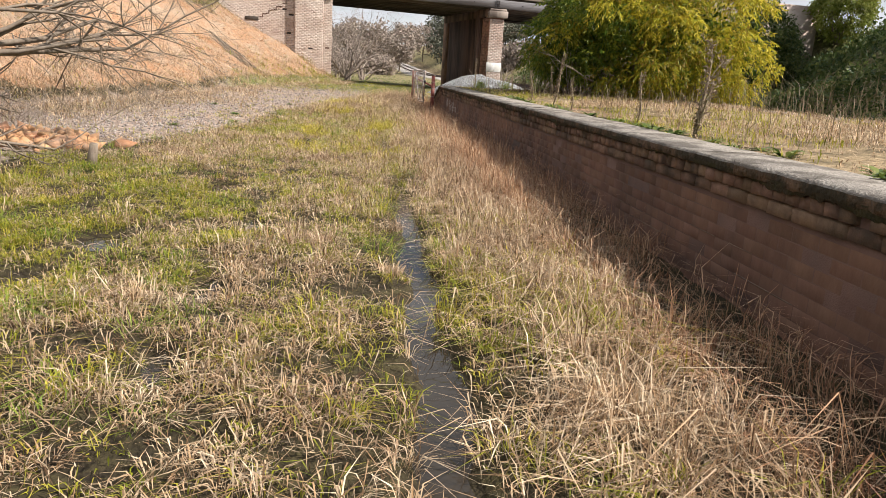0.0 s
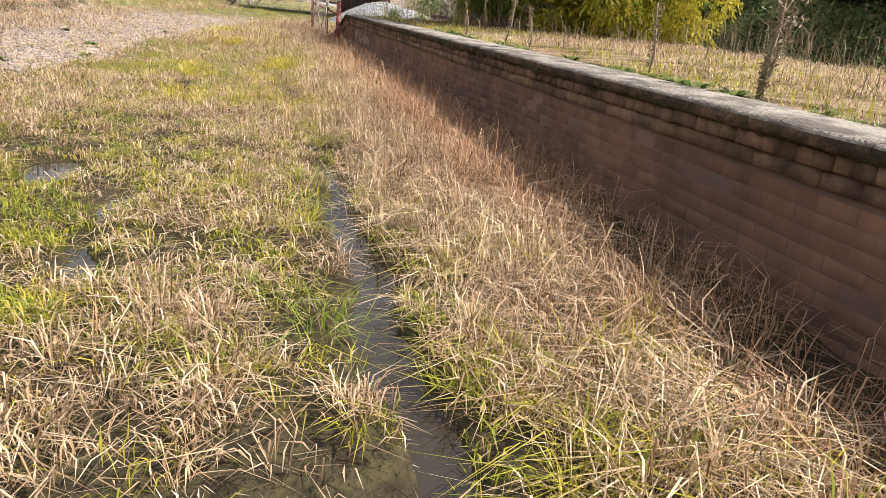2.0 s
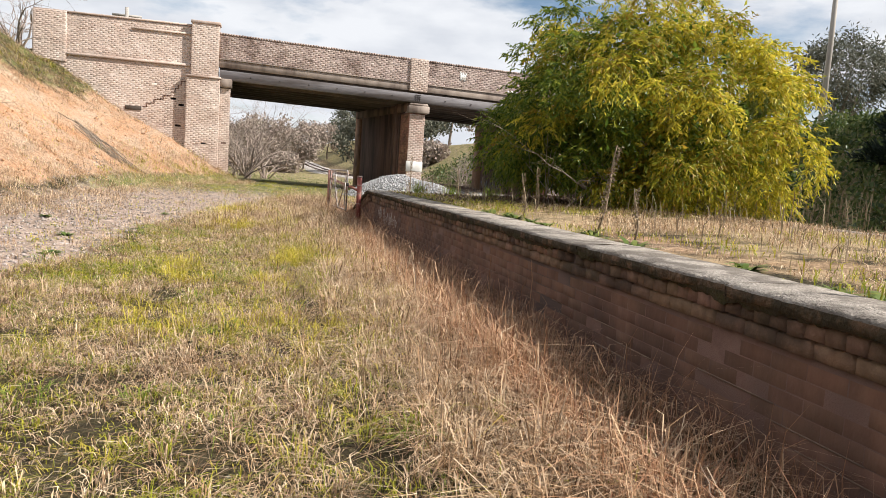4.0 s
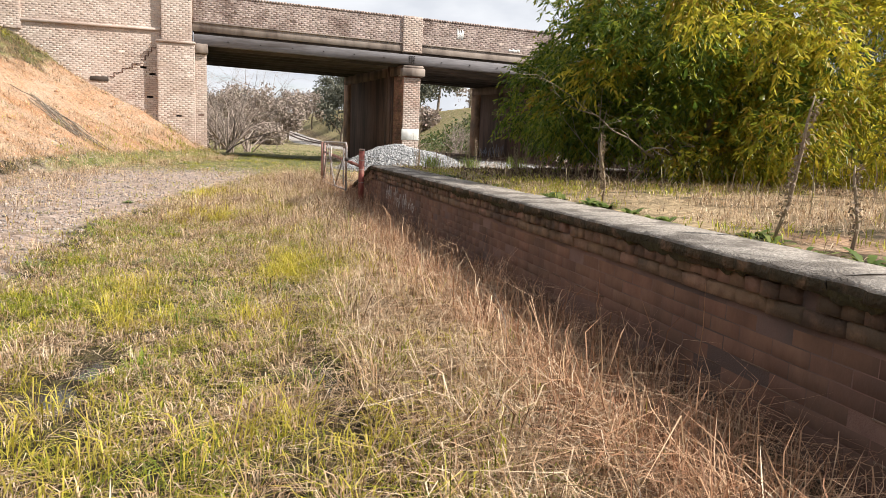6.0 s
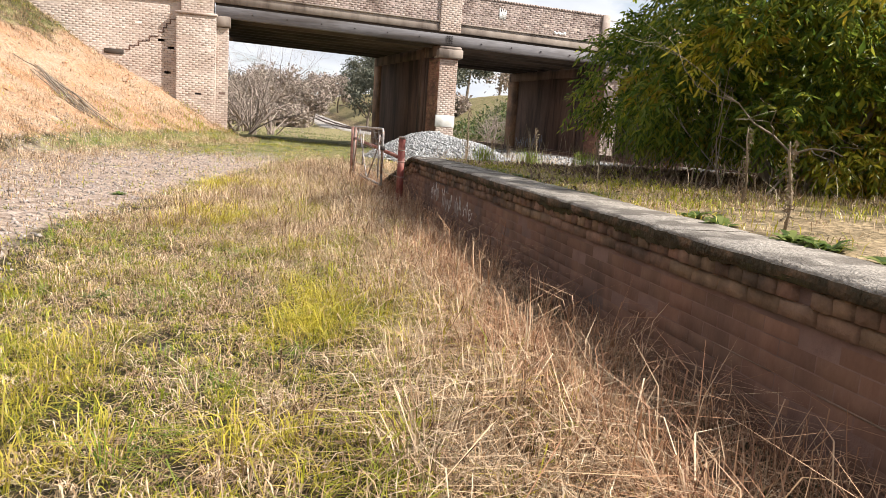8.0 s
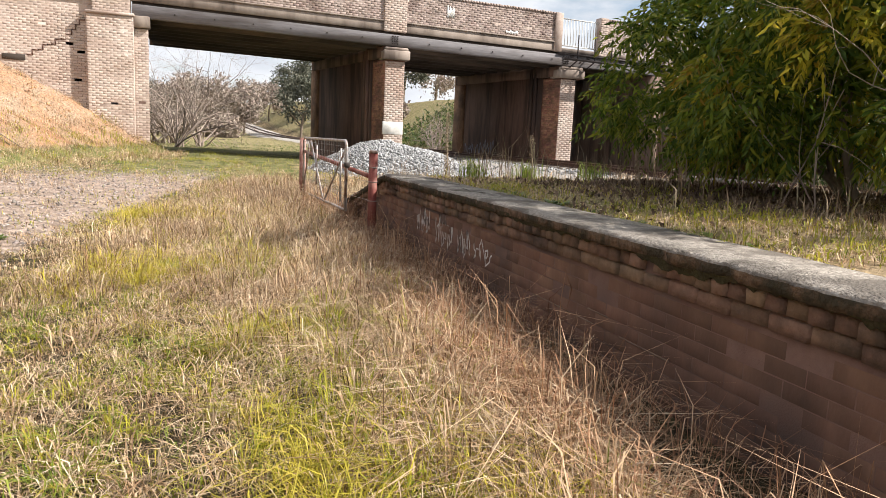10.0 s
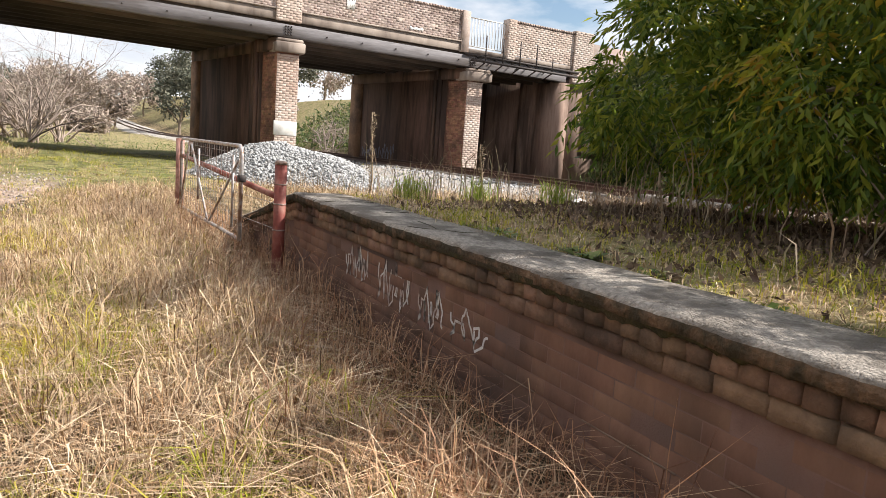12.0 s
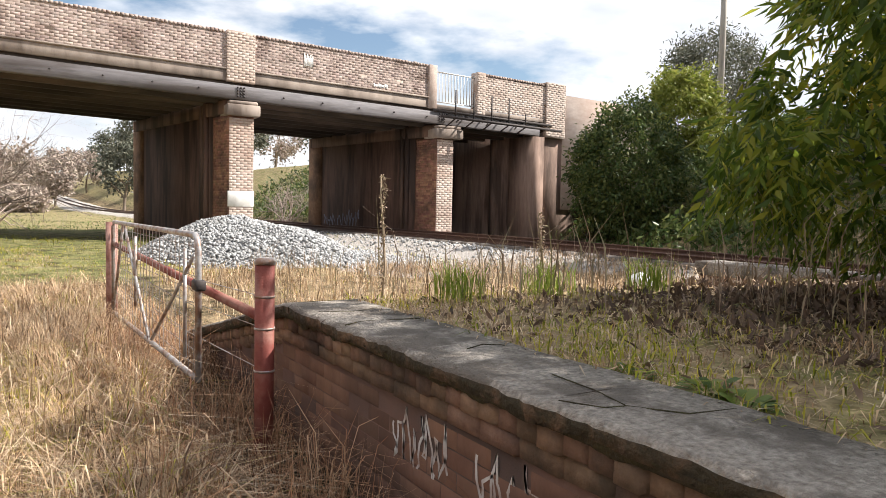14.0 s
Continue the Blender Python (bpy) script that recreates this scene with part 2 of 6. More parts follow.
M["willow"] = leaf_material("yellowing_sunlit_leaf", [(0.20, 0.23, 0.02), (0.40, 0.39, 0.035), (0.60, 0.52, 0.045), (0.68, 0.55, 0.055), (0.46, 0.35, 0.05), (0.34, 0.34, 0.035)], 0.4, 0.48)
M["willow_green"] = leaf_material("green_leaf", [(0.045, 0.080, 0.012), (0.095, 0.15, 0.02), (0.18, 0.225, 0.028), (0.29, 0.29, 0.036)], 0.36, 0.58)
M["willow_mid"] = leaf_material("turning_leaf", [(0.12, 0.15, 0.016), (0.25, 0.255, 0.022), (0.40, 0.36, 0.03), (0.33, 0.20, 0.03), (0.20, 0.22, 0.02)], 0.4, 0.58)
M["bush"] = leaf_material("dark_bush_leaf", [(0.035, 0.06, 0.018), (0.06, 0.095, 0.028), (0.12, 0.15, 0.045), (0.18, 0.19, 0.06)], 0.4, 0.3)
M["bush_lime"] = leaf_material("lime_bush_leaf", [(0.14, 0.18, 0.03), (0.24, 0.27, 0.05), (0.32, 0.32, 0.08)], 0.45, 0.35)
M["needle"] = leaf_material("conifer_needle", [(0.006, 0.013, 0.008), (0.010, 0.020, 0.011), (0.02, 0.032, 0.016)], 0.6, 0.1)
# gum and brown scrub: distance haze mixed into the leaf colours as a lighter tone
M["gum"] = leaf_material("hazy_gum_leaf", [(0.075, 0.085, 0.062), (0.12, 0.125, 0.092), (0.18, 0.172, 0.132)], 0.7, 0.2)
M["scrub_brown"] = leaf_material("hazy_brown_scrub", [(0.27, 0.21, 0.18), (0.37, 0.30, 0.255), (0.32, 0.28, 0.22)], 0.7, 0.2)
M["litter"] = leaf_material("fallen_leaf", [(0.06, 0.04, 0.03), (0.13, 0.085, 0.06), (0.20, 0.14, 0.095), (0.10, 0.065, 0.05)], 0.7, 0.1)
M["broadleaf"] = leaf_material("weed_leaf", [(0.05, 0.085, 0.018), (0.11, 0.155, 0.03), (0.20, 0.225, 0.06)], 0.5, 0.3)
M["ivy"] = leaf_material("bank_grass", [(0.04, 0.085, 0.02), (0.08, 0.14, 0.03), (0.15, 0.19, 0.05), (0.22, 0.2, 0.09)], 0.55, 0.3)


def water_material():
    m = bpy.data.materials.new("puddle_water")
    m.use_nodes = True
    n, l = m.node_tree.nodes, m.node_tree.links
    b = n["Principled BSDF"]
    b.inputs["Base Color"].default_value = (0.030, 0.023, 0.016, 1)
    b.inputs["Roughness"].default_value = 0.04
    b.inputs["IOR"].default_value = 1.33
    t = n.new("ShaderNodeTexNoise")
    t.inputs["Scale"].default_value = 22
    g = n.new("ShaderNodeNewGeometry")
    l.new(g.outputs["Position"], t.inputs["Vector"])
    bp = n.new("ShaderNodeBump")
    bp.inputs["Strength"].default_value, bp.inputs["Distance"].default_value = 0.06, 0.01
    l.new(t.outputs["Fac"], bp.inputs["Height"])
    l.new(bp.outputs["Normal"], b.inputs["Normal"])
    return m


M["water"] = water_material()


def ground_material():
    """Soil under the grass, with clay, gravel, green and litter in the zones that the ground's own attributes name."""
    m = bpy.data.materials.new("field_soil")
    m.use_nodes = True
    n, l = m.node_tree.nodes, m.node_tree.links
    b = n["Principled BSDF"]
    b.inputs["Roughness"].default_value = 0.95
    b.inputs["Specular IOR Level"].default_value = 0.15
    g = n.new("ShaderNodeNewGeometry")

    def noise_ramp(scale, stops, detail=10, rough=0.72, lo=0.35, hi=0.65):
        t = n.new("ShaderNodeTexNoise")
        t.inputs["Scale"].default_value, t.inputs["Detail"].default_value, t.inputs["Roughness"].default_value = scale, detail, rough
        l.new(g.outputs["Position"], t.inputs["Vector"])
        r = n.new("ShaderNodeValToRGB")
        for i, c in enumerate(stops):
            p = lo + (hi - lo) * i / (len(stops) - 1)
            e = r.color_ramp.elements[0] if i == 0 else r.color_ramp.elements[1] if i == len(stops) - 1 else None
            if e is None:
                e = r.color_ramp.elements.new(p)
            e.position, e.color = p, (*c, 1)
        l.new(t.outputs["Fac"], r.inputs["Fac"])
        return r.outputs["Color"]

    col = noise_ramp(7, [(0.04, 0.03, 0.02), (0.09, 0.062, 0.036), (0.06, 0.05, 0.022)])
    for zone, stops, scale in (
            ("clay", [(0.38, 0.20, 0.105), (0.50, 0.335, 0.21), (0.56, 0.44, 0.31), (0.60, 0.50, 0.38), (0.52, 0.38, 0.25), (0.46, 0.245, 0.11), (0.38, 0.29, 0.21)], 0.75),
            ("gravel", [(0.20, 0.145, 0.11), (0.35, 0.265, 0.21), (0.25, 0.185, 0.14), (0.44, 0.345, 0.285)], 4.0),
            ("turf", [(0.085, 0.11, 0.025), (0.16, 0.18, 0.05), (0.27, 0.235, 0.11)], 1.6),
            ("dry", [(0.30, 0.22, 0.13), (0.44, 0.34, 0.21), (0.36, 0.27, 0.16)], 3.0),
            ("pale", [(0.40, 0.37, 0.34), (0.52, 0.49, 0.46), (0.36, 0.33, 0.30)], 14.0)):
        a = n.new("ShaderNodeAttribute")
        a.attribute_name = zone
        t = n.new("ShaderNodeTexNoise")
        t.inputs["Scale"].default_value, t.inputs["Detail"].default_value = 2.5, 8
        l.new(g.outputs["Position"], t.inputs["Vector"])
        ad = n.new("ShaderNodeMath")
        ad.operation = "ADD"
        l.new(a.outputs["Fac"], ad.inputs[0])
        l.new(t.outputs["Fac"], ad.inputs[1])
        mr = n.new("ShaderNodeMapRange")
        mr.inputs["From Min"].default_value, mr.inputs["From Max"].default_value = 0.82, 1.12
        l.new(ad.outputs[0], mr.inputs["Value"])
        mx = n.new("ShaderNodeMixRGB")
        l.new(mr.outputs["Result"], mx.inputs["Fac"])
        l.new(col, mx.inputs["Color1"])
        l.new(noise_ramp(scale, stops), mx.inputs["Color2"])
        col = mx.outputs["Color"]
    fine = n.new("ShaderNodeTexNoise")
    fine.inputs["Scale"].default_value, fine.inputs["Detail"].default_value = 14, 10
    l.new(g.outputs["Position"], fine.inputs["Vector"])
    fr = n.new("ShaderNodeMapRange")
    fr.inputs["From Min"].default_value, fr.inputs["From Max"].default_value = 0.3, 0.7
    fr.inputs["To Min"].default_value, fr.inputs["To Max"].default_value = 0.6, 1.28
    l.new(fine.outputs["Fac"], fr.inputs["Value"])
    hs = n.new("ShaderNodeHueSaturation")
    l.new(fr.outputs["Result"], hs.inputs["Value"])
    l.new(col, hs.inputs["Color"])
    l.new(hs.outputs["Color"], b.inputs["Base Color"])
    bp = n.new("ShaderNodeBump")
    bp.inputs["Strength"].default_value, bp.inputs["Distance"].default_value = 1.0, 0.07
    l.new(fine.outputs["Fac"], bp.inputs["Height"])
    l.new(bp.outputs["Normal"], b.inputs["Normal"])
    return m


M["ground"] = ground_material()


# ---------------------------------------------------------------- mesh helpers
rng = np.random.default_rng(7)


def mesh_from(name, verts, tris=None, quads=None, mat=None, smooth=False):
    """A mesh straight from arrays of corners, triangles and quads."""
    me = bpy.data.meshes.new(name)
    verts = np.asarray(verts, dtype=np.float32).reshape(-1, 3)
    tris = np.zeros((0, 3), np.int32) if tris is None else np.asarray(tris, dtype=np.int32).reshape(-1, 3)
    quads = np.zeros((0, 4), np.int32) if quads is None else np.asarray(quads, dtype=np.int32).reshape(-1, 4)
    me.vertices.add(len(verts))
    me.vertices.foreach_set("co", verts.ravel())
    me.loops.add(tris.size + quads.size)
    me.loops.foreach_set("vertex_index", np.concatenate([tris.ravel(), quads.ravel()]))
    me.polygons.add(len(tris) + len(quads))
    starts = np.concatenate([np.arange(len(tris)) * 3, tris.size + np.arange(len(quads)) * 4]).astype(np.int32)
    me.polygons.foreach_set("loop_start", starts)
    if smooth:
        me.polygons.foreach_set("use_smooth", np.ones(len(tris) + len(quads), dtype=bool))
    me.update(calc_edges=True)
    me.validate()
    if mat:
        me.materials.append(mat)
    return me


def thing(name, at=(0, 0, 0), label="", category="", group="", kind=""):
    e = new(name)
    e.location = at
    e.empty_display_size = 0.2
    bpy.context.view_layer.update()
    return tagged(e, label, category, group, kind)


def under(ob, parent):
    """Parents ob, whose mesh lies in world coordinates, under a thing."""
    ob.parent = parent
    p = parent
    off = Vector((0, 0, 0))
    while p:
        off += p.location
        p = p.parent
    ob.location = -off
    return ob


def part(name, me, parent, label=""):
    ob = new(name, me)
    if parent:
        under(ob, parent)
    return tagged(ob, label)


class Shape:
    """Collects boxes, tubes and prisms into one mesh."""

    def __init__(self):
        self.v, self.t, self.q, self.n = [], [], [], 0

    def add(self, v, t=(), q=()):
        v = np.asarray(v, float).reshape(-1, 3)
        if len(t):
            self.t.append(np.asarray(t, int).reshape(-1, 3) + self.n)
        if len(q):
            self.q.append(np.asarray(q, int).reshape(-1, 4) + self.n)
        self.v.append(v)
        self.n += len(v)
        return self

    def hexa(self, c):
        """Eight corners: four below, four above, each round anticlockwise."""
        return self.add(c, q=[(3, 2, 1, 0), (4, 5, 6, 7), (0, 1, 5, 4), (1, 2, 6, 5), (2, 3, 7, 6), (3, 0, 4, 7)])

    def box(self, x0, x1, y0, y1, z0, z1, fall=None, skew=0.0, y_ref=0.0, bevel=0.0):
        """A box; fall(x) lifts it along x, skew shifts x with y. bevel cuts its edges."""
        if bevel:
            bm = bmesh.new()
            bmesh.ops.create_cube(bm, size=1.0, matrix=Matrix.LocRotScale(
                ((x0 + x1) / 2, (y0 + y1) / 2, (z0 + z1) / 2), None, (x1 - x0, y1 - y0, z1 - z0)))
            bmesh.ops.bevel(bm, geom=bm.edges[:], offset=bevel, segments=1, affect="EDGES")
            v = np.array([p.co[:] for p in bm.verts])
            bm.verts.index_update()
            t, q = [], []
            for f in bm.faces:
                i = [p.index for p in f.verts]
                if len(i) == 4:
                    q.append(i)
                else:
                    t += [(i[0], i[k], i[k + 1]) for k in range(1, len(i) - 1)]
            bm.free()
        else:
            v = np.array([(x0, y0, z0), (x1, y0, z0), (x1, y1, z0), (x0, y1, z0), (x0, y0, z1), (x1, y0, z1), (x1, y1, z1), (x0, y1, z1)], float)
            t, q = [], [(3, 2, 1, 0), (4, 5, 6, 7), (0, 1, 5, 4), (1, 2, 6, 5), (2, 3, 7, 6), (3, 0, 4, 7)]
        if fall:
            v[:, 2] += np.array([fall(x) for x in v[:, 0]])
        if skew:
            v[:, 0] += skew * (v[:, 1] - y_ref)
        return self.add(v, t, q)

    def tube(self, pts, radii, sides=8, caps=True):
        pts = [Vector(p) for p in pts]
        if not hasattr(radii, "__len__"):
            radii = [radii] * len(pts)
        rings = []
        for i, p in enumerate(pts):
            d = (pts[min(i + 1, len(pts) - 1)] - pts[max(i - 1, 0)]).normalized()
            a = d.orthogonal().normalized() if abs(d.z) > 0.9 else d.cross(Vector((0, 0, 1))).normalized()
            b = d.cross(a)
            rings.append([p + radii[i] * (math.cos(k * math.tau / sides) * a + math.sin(k * math.tau / sides) * b) for k in range(sides)])
        v = [c[:] for r in rings for c in r]
        q = [(i * sides + k, i * sides + (k + 1) % sides, (i + 1) * sides + (k + 1) % sides, (i + 1) * sides + k)
             for i in range(len(pts) - 1) for k in range(sides)]
        t = []
        if caps:
            t += [(0, k + 1, k) for k in range(1, sides - 1)]
            o = (len(pts) - 1) * sides
            t += [(o, o + k, o + k + 1) for k in range(1, sides - 1)]
        return self.add(v, t, q)

    def mesh(self, name, mat, smooth=False):
        return mesh_from(name, np.concatenate(self.v), np.concatenate(self.t) if self.t else None,
                         np.concatenate(self.q) if self.q else None, mat, smooth)


def brick_front(shape, x0, x1, z0, z1, y, top=None, low=None, length=0.235, height=0.086, joint=0.008, depth=0.03, worn=0.0, skip=0.0, fall=None):
    """Bricks in running bond on a face that looks to -y, each with its own edges; top(x) and low(x) trim rows."""
    row, z = 0, z0
    while z < z1 - 0.03:
        x = x0 - (length / 2 if row % 2 else 0)
        while x < x1:
            a, b = max(x, x0), min(x + length - joint, x1)
            m = (a + b) / 2
            if b - a > 0.05 and (low is None or z > low(m)) and (top is None or z + height < top(m) + 0.03) and rng.random() >= skip:
                d = depth * (1 + worn * (rng.random() - 0.6)) + rng.normal(0, 0.0012)
                h = min(height - joint, z1 - z)
                e = 0.004
                f = fall(m) if fall else 0
                shape.add([(a, y, z + f), (b, y, z + f), (b, y, z + h + f), (a, y, z + h + f),
                           (a + e, y - d, z + e + f), (b - e, y - d, z + e + f), (b - e, y - d, z + h - e + f), (a + e, y - d, z + h - e + f)],
                          q=[(4, 5, 6, 7), (0, 1, 5, 4), (1, 2, 6, 5), (2, 3, 7, 6), (3, 0, 4, 7)])
            x += length
        z += height
        row += 1


def fbm(x, y, scale=1.0, seed=0.0, octaves=3):
    """Smooth value noise from -1 to 1 for whole arrays."""
    out, amp, tot = np.zeros_like(x, dtype=float), 1.0, 0.0
    for o in range(octaves):
        u, v = x * scale * 2 ** o + seed * 17.3 + o * 5.1, y * scale * 2 ** o - seed * 9.7 + o * 3.3
        iu, iv = np.floor(u), np.floor(v)
        fu, fv = u - iu, v - iv
        fu, fv = fu * fu * (3 - 2 * fu), fv * fv * (3 - 2 * fv)

        def h(a, b):
            s = np.sin(a * 127.1 + b * 311.7 + 13.7 * seed) * 43758.5453
            return (s - np.floor(s)) * 2 - 1
        out += amp * ((h(iu, iv) * (1 - fu) + h(iu + 1, iv) * fu) * (1 - fv) + (h(iu, iv + 1) * (1 - fu) + h(iu + 1, iv + 1) * fu) * fv)
        tot += amp
        amp *= 0.5
    return out / tot


def smooth(a, b, x):
    t = np.clip((x - a) / (b - a), 0, 1)
    return t * t * (3 - 2 * t)


# ---------------------------------------------------------------- the plan
EDGE, TOP, END = 3.38, 0.95, 24.15          # platform: front edge x, top z, where its ramp begins
FACE, BACK, SKEW = 43.1, 52.3, -0.17        # bridge: front and back face y, lean of its piers in plan


def fall(x):
    """The bridge's deck sinks towards its far end."""
    return -0.026 * (x - 8.0)


def track_x(y):
    y = np.asarray(y, float)
    return 14.7 - 0.066 * (np.minimum(y, 85) - 32.6) - 0.034 * np.maximum(y - 85, 0)


def road_edge(y):
    """Where the grass of the old trackbed gives way to the gravel road."""
    return np.interp(y, [0, 6, 9, 12, 14.5, 16.8, 20.7, 24, 30, 36], [-5, -4, -2.9, -2.2, -1.5, -0.75, -0.85, -0.25, 1.0, 2.4])


def bank_foot(y):
    return np.interp(y, [-20, 8, 14, 20, 25, 31, 38, 43, 52, 58, 70, 120], [-9, -7.0, -5.9, -4.9, -4.35, -3.7, -1.9, -0.1, -0.5, -2.5, -6, -14])


def bank_foot_right(y):
    return np.interp(y, [-20, 36, 43, 52, 58, 90, 140], [20, 20, 21.5, 20.0, 16.0, 15.5, 13])


PUDDLES = [(1.4, 4.3, 0.060, 0.86), (1.43, 5.6, 0.050, 0.86), (1.47, 7.0, 0.054, 0.86), (1.5, 8.3, 0.056, 0.7), (1.55, 9.5, 0.05, 0.4), (-0.65, 7.1, 0.17, 0.20), (0.18, 6.06, 0.055, 0.22), (0.2, 5.0, 0.04, 0.2), (-0.31, 9.57, 0.15, 0.24), (0.22, 8.74, 0.06, 0.28), (0.19, 7.76, 0.06, 0.26), (0.02, 13.8, 0.09, 0.2), (0.22, 14.3, 0.15, 0.17), (0.42, 16.08, 0.055, 0.16), (0.54, 16.6, 0.05, 0.14), (1.2, 12.3, 0.04, 0.2)]
WATER = 0.072


def height(x, y):
    """The height of the ground."""
    x, y = np.asarray(x, float), np.asarray(y, float)
    z = 0.115 + 0.22 * smooth(22, 40, y) + 0.025 * fbm(x, y, 0.7, 1) + 0.026 * fbm(x, y, 4.5, 2)
    z = z + 0.09 * smooth(0.2, -1.6, x - road_edge(y) - 0.3) * smooth(60, 45, y)
    for rut, deep in ((1.47, 0.035), (1.14, 0.022), (0.22, 0.010)):
        z = z - deep * np.exp(-((x - rut - 0.05 * np.sin(y * 0.7)) / 0.13) ** 2) * smooth(20, 14, y)
    for px, py, rx, ry in PUDDLES:
        d = ((x - px - 0.035 * np.sin(y * 4.3) - 0.05 * fbm(x, y, 4.0, 9)) / rx) ** 2 + ((y - py) / ry) ** 2
        z = z - 0.085 * np.exp(-d ** 1.5 * 0.55)
    z = z - 0.07 * smooth(2.5, 2.9, x) * smooth(3.6, 3.5, x) * smooth(29, 26, y)
    # clay bank beside the road
    run = np.maximum(bank_foot(y) - x + 0.25 * fbm(x, y, 0.35, 4), 0)
    gully = 0.26 * fbm(x * 0.22, y, 1.3, 16) + 0.13 * fbm(x * 0.35, y, 3.1, 17)
    steep = np.interp(y, [0, 12, 24, 40, 60, 90], [0.33, 0.42, 0.60, 0.60, 0.5, 0.25])
    rise = np.minimum(run * steep, 5.35 + 0.05 * run)
    z = z + rise * (1 + 0.10 * fbm(x, y, 0.5, 5) * smooth(0, 3, run)) + smooth(0.2, 1.5, run) * (0.13 * fbm(x * 0.5, y, 1.2, 14) + 0.06 * fbm(x * 0.7, y, 3.5, 15) + gully)
    run = np.maximum(x - bank_foot_right(y) + 0.5 * fbm(x, y, 0.3, 6), 0)
    z = z + np.minimum(run * 0.5, 4.9 + 0.03 * run)
    # road fill behind the wing walls
    inside = smooth(43.3, 43.5, y) * smooth(52.1, 51.9, y)
    z = np.where((x < -2.2 + SKEW * (y - FACE)) & (inside > 0), z * (1 - inside) + 5.75 * inside, z)
    z = np.where((x > 21.6) & (inside > 0), z * (1 - inside) + 5.0 * inside, z)
    # track bed
    d = np.abs(x - track_x(y))
    z = z + 0.22 * smooth(3.2, 2.0, d)
    # low hill beyond
    z = z + 4.5 * smooth(95, 260, y) + 4.0 * smooth(40, 140, x) * smooth(60, 120, y) + 0.3 * fbm(x, y, 0.05, 7) * smooth(60, 110, y)
    return z


def zones(x, y):
    """How far the ground is clay, gravel, turf, dry grass or pale ballast."""
    run = bank_foot(y) - x
    clay = smooth(0.1, 1.0, run) * smooth(6.9, 5.2, run + 1.2 * fbm(x, y, 0.4, 13)) * smooth(14, 20, y) * smooth(44, 43.5, y)
    clay = np.maximum(clay, 0.8 * np.exp(-(((x + 3.3) / 1.0) ** 2 + ((y - 11.6) / 0.8) ** 2)))
    gravel = smooth(0.1, -0.5, x - road_edge(y)) * smooth(38, 31, y) * smooth(8, 11, y) * smooth(1.0, -0.4, run) * 0.75
    turf = 0.55 * smooth(29, 34, y) * smooth(12, 7, x) * smooth(0.9, 0.0, run) + 0.22 * smooth(53, 56, y) + 0.55 * smooth(0, 2, x - bank_foot_right(y)) + 0.45 * smooth(4.8, 6.6, run)
    turf = turf + 0.3 * smooth(1.0, 0.2, np.abs(run - 0.2)) * smooth(20, 26, y)
    dry = 0.45 * smooth(53, 56, y) + 0.5 * smooth(3.4, 4.0, x) * smooth(23, 25, y) * smooth(44, 38, y) + 0.35 * smooth(14, 6, y) * smooth(-2, -4, x)
    pale = 0.9 * smooth(3.0, 2.0, np.abs(x - track_x(y))) + 0.8 * smooth(7.0, 8.5, x) * smooth(30.5, 33, y) * smooth(16, 15, x) * smooth(60, 45, y)
    return dict(clay=clay, gravel=gravel, turf=np.clip(turf, 0, 0.9), dry=dry, pale=np.clip(pale, 0, 0.9))


def steps(*spans):
    out = []
    for a, b, s in spans:
        out.append(np.linspace(a, b, max(2, int(round((b - a) / s))), endpoint=False))
    return np.unique(np.concatenate(out + [[spans[-1][1]]]))


def sheet(xs, ys, zf, name, mat, zone=True):
    gx, gy = np.meshgrid(xs, ys)
    gz = zf(gx, gy)
    nx, ny = len(xs), len(ys)
    i = np.arange(nx * ny).reshape(ny, nx)
    q = np.stack([i[:-1, :-1], i[:-1, 1:], i[1:, 1:], i[1:, :-1]], -1).reshape(-1, 4)
    me = mesh_from(name, np.stack([gx, gy, gz], -1).reshape(-1, 3), None, q, mat, True)
    if zone:
        for key, val in zones(gx, gy).items():
            me.attributes.new(key, "FLOAT", "POINT").data.foreach_set("value", np.asarray(val + 0 * gx, np.float32).ravel())
    return me


# ---------------------------------------------------------------- ground, water
xs = steps((-1500, -200, 130), (-200, -40, 16), (-40, -14, 1.6), (-14, -3.5, 0.24), (-3.5, 3.4, 0.07), (3.4, 30, 0.6), (30, 60, 2.5), (60, 300, 24), (300, 1500, 150))
ys = steps((-600, -60, 60), (-60, -6, 4), (-6, 1.5, 0.5), (1.5, 20, 0.09), (20, 43.3, 0.3), (43.3, 43.5, 0.1), (43.5, 51.9, 0.9), (51.9, 52.1, 0.1), (52.1, 110, 1.6), (110, 300, 9), (300, 2500, 150))
ground = tagged(new("ground", sheet(xs, ys, height, "ground", M["ground"])), "damp overgrown trackbed, gravel road and orange clay bank", "ground", kind="structure")

water = tagged(new("water", sheet(np.linspace(-2.2, 2.0, 15), np.linspace(2.2, 17.6, 40), lambda x, y: WATER + 0 * x, "water", M["water"], False)),
               "shallow rainwater lying in ruts among the grass", "puddle", kind="structure")

# ---------------------------------------------------------------- platform
platform = thing("railway_platform", (6.5, 12, 0), "disused brick railway platform with worn concrete coping and ramped end", "platform", kind="structure")
Y0 = -8.0


def top_z(y):
    return TOP - 0.215 * np.maximum(np.asarray(y, float) - END, 0)


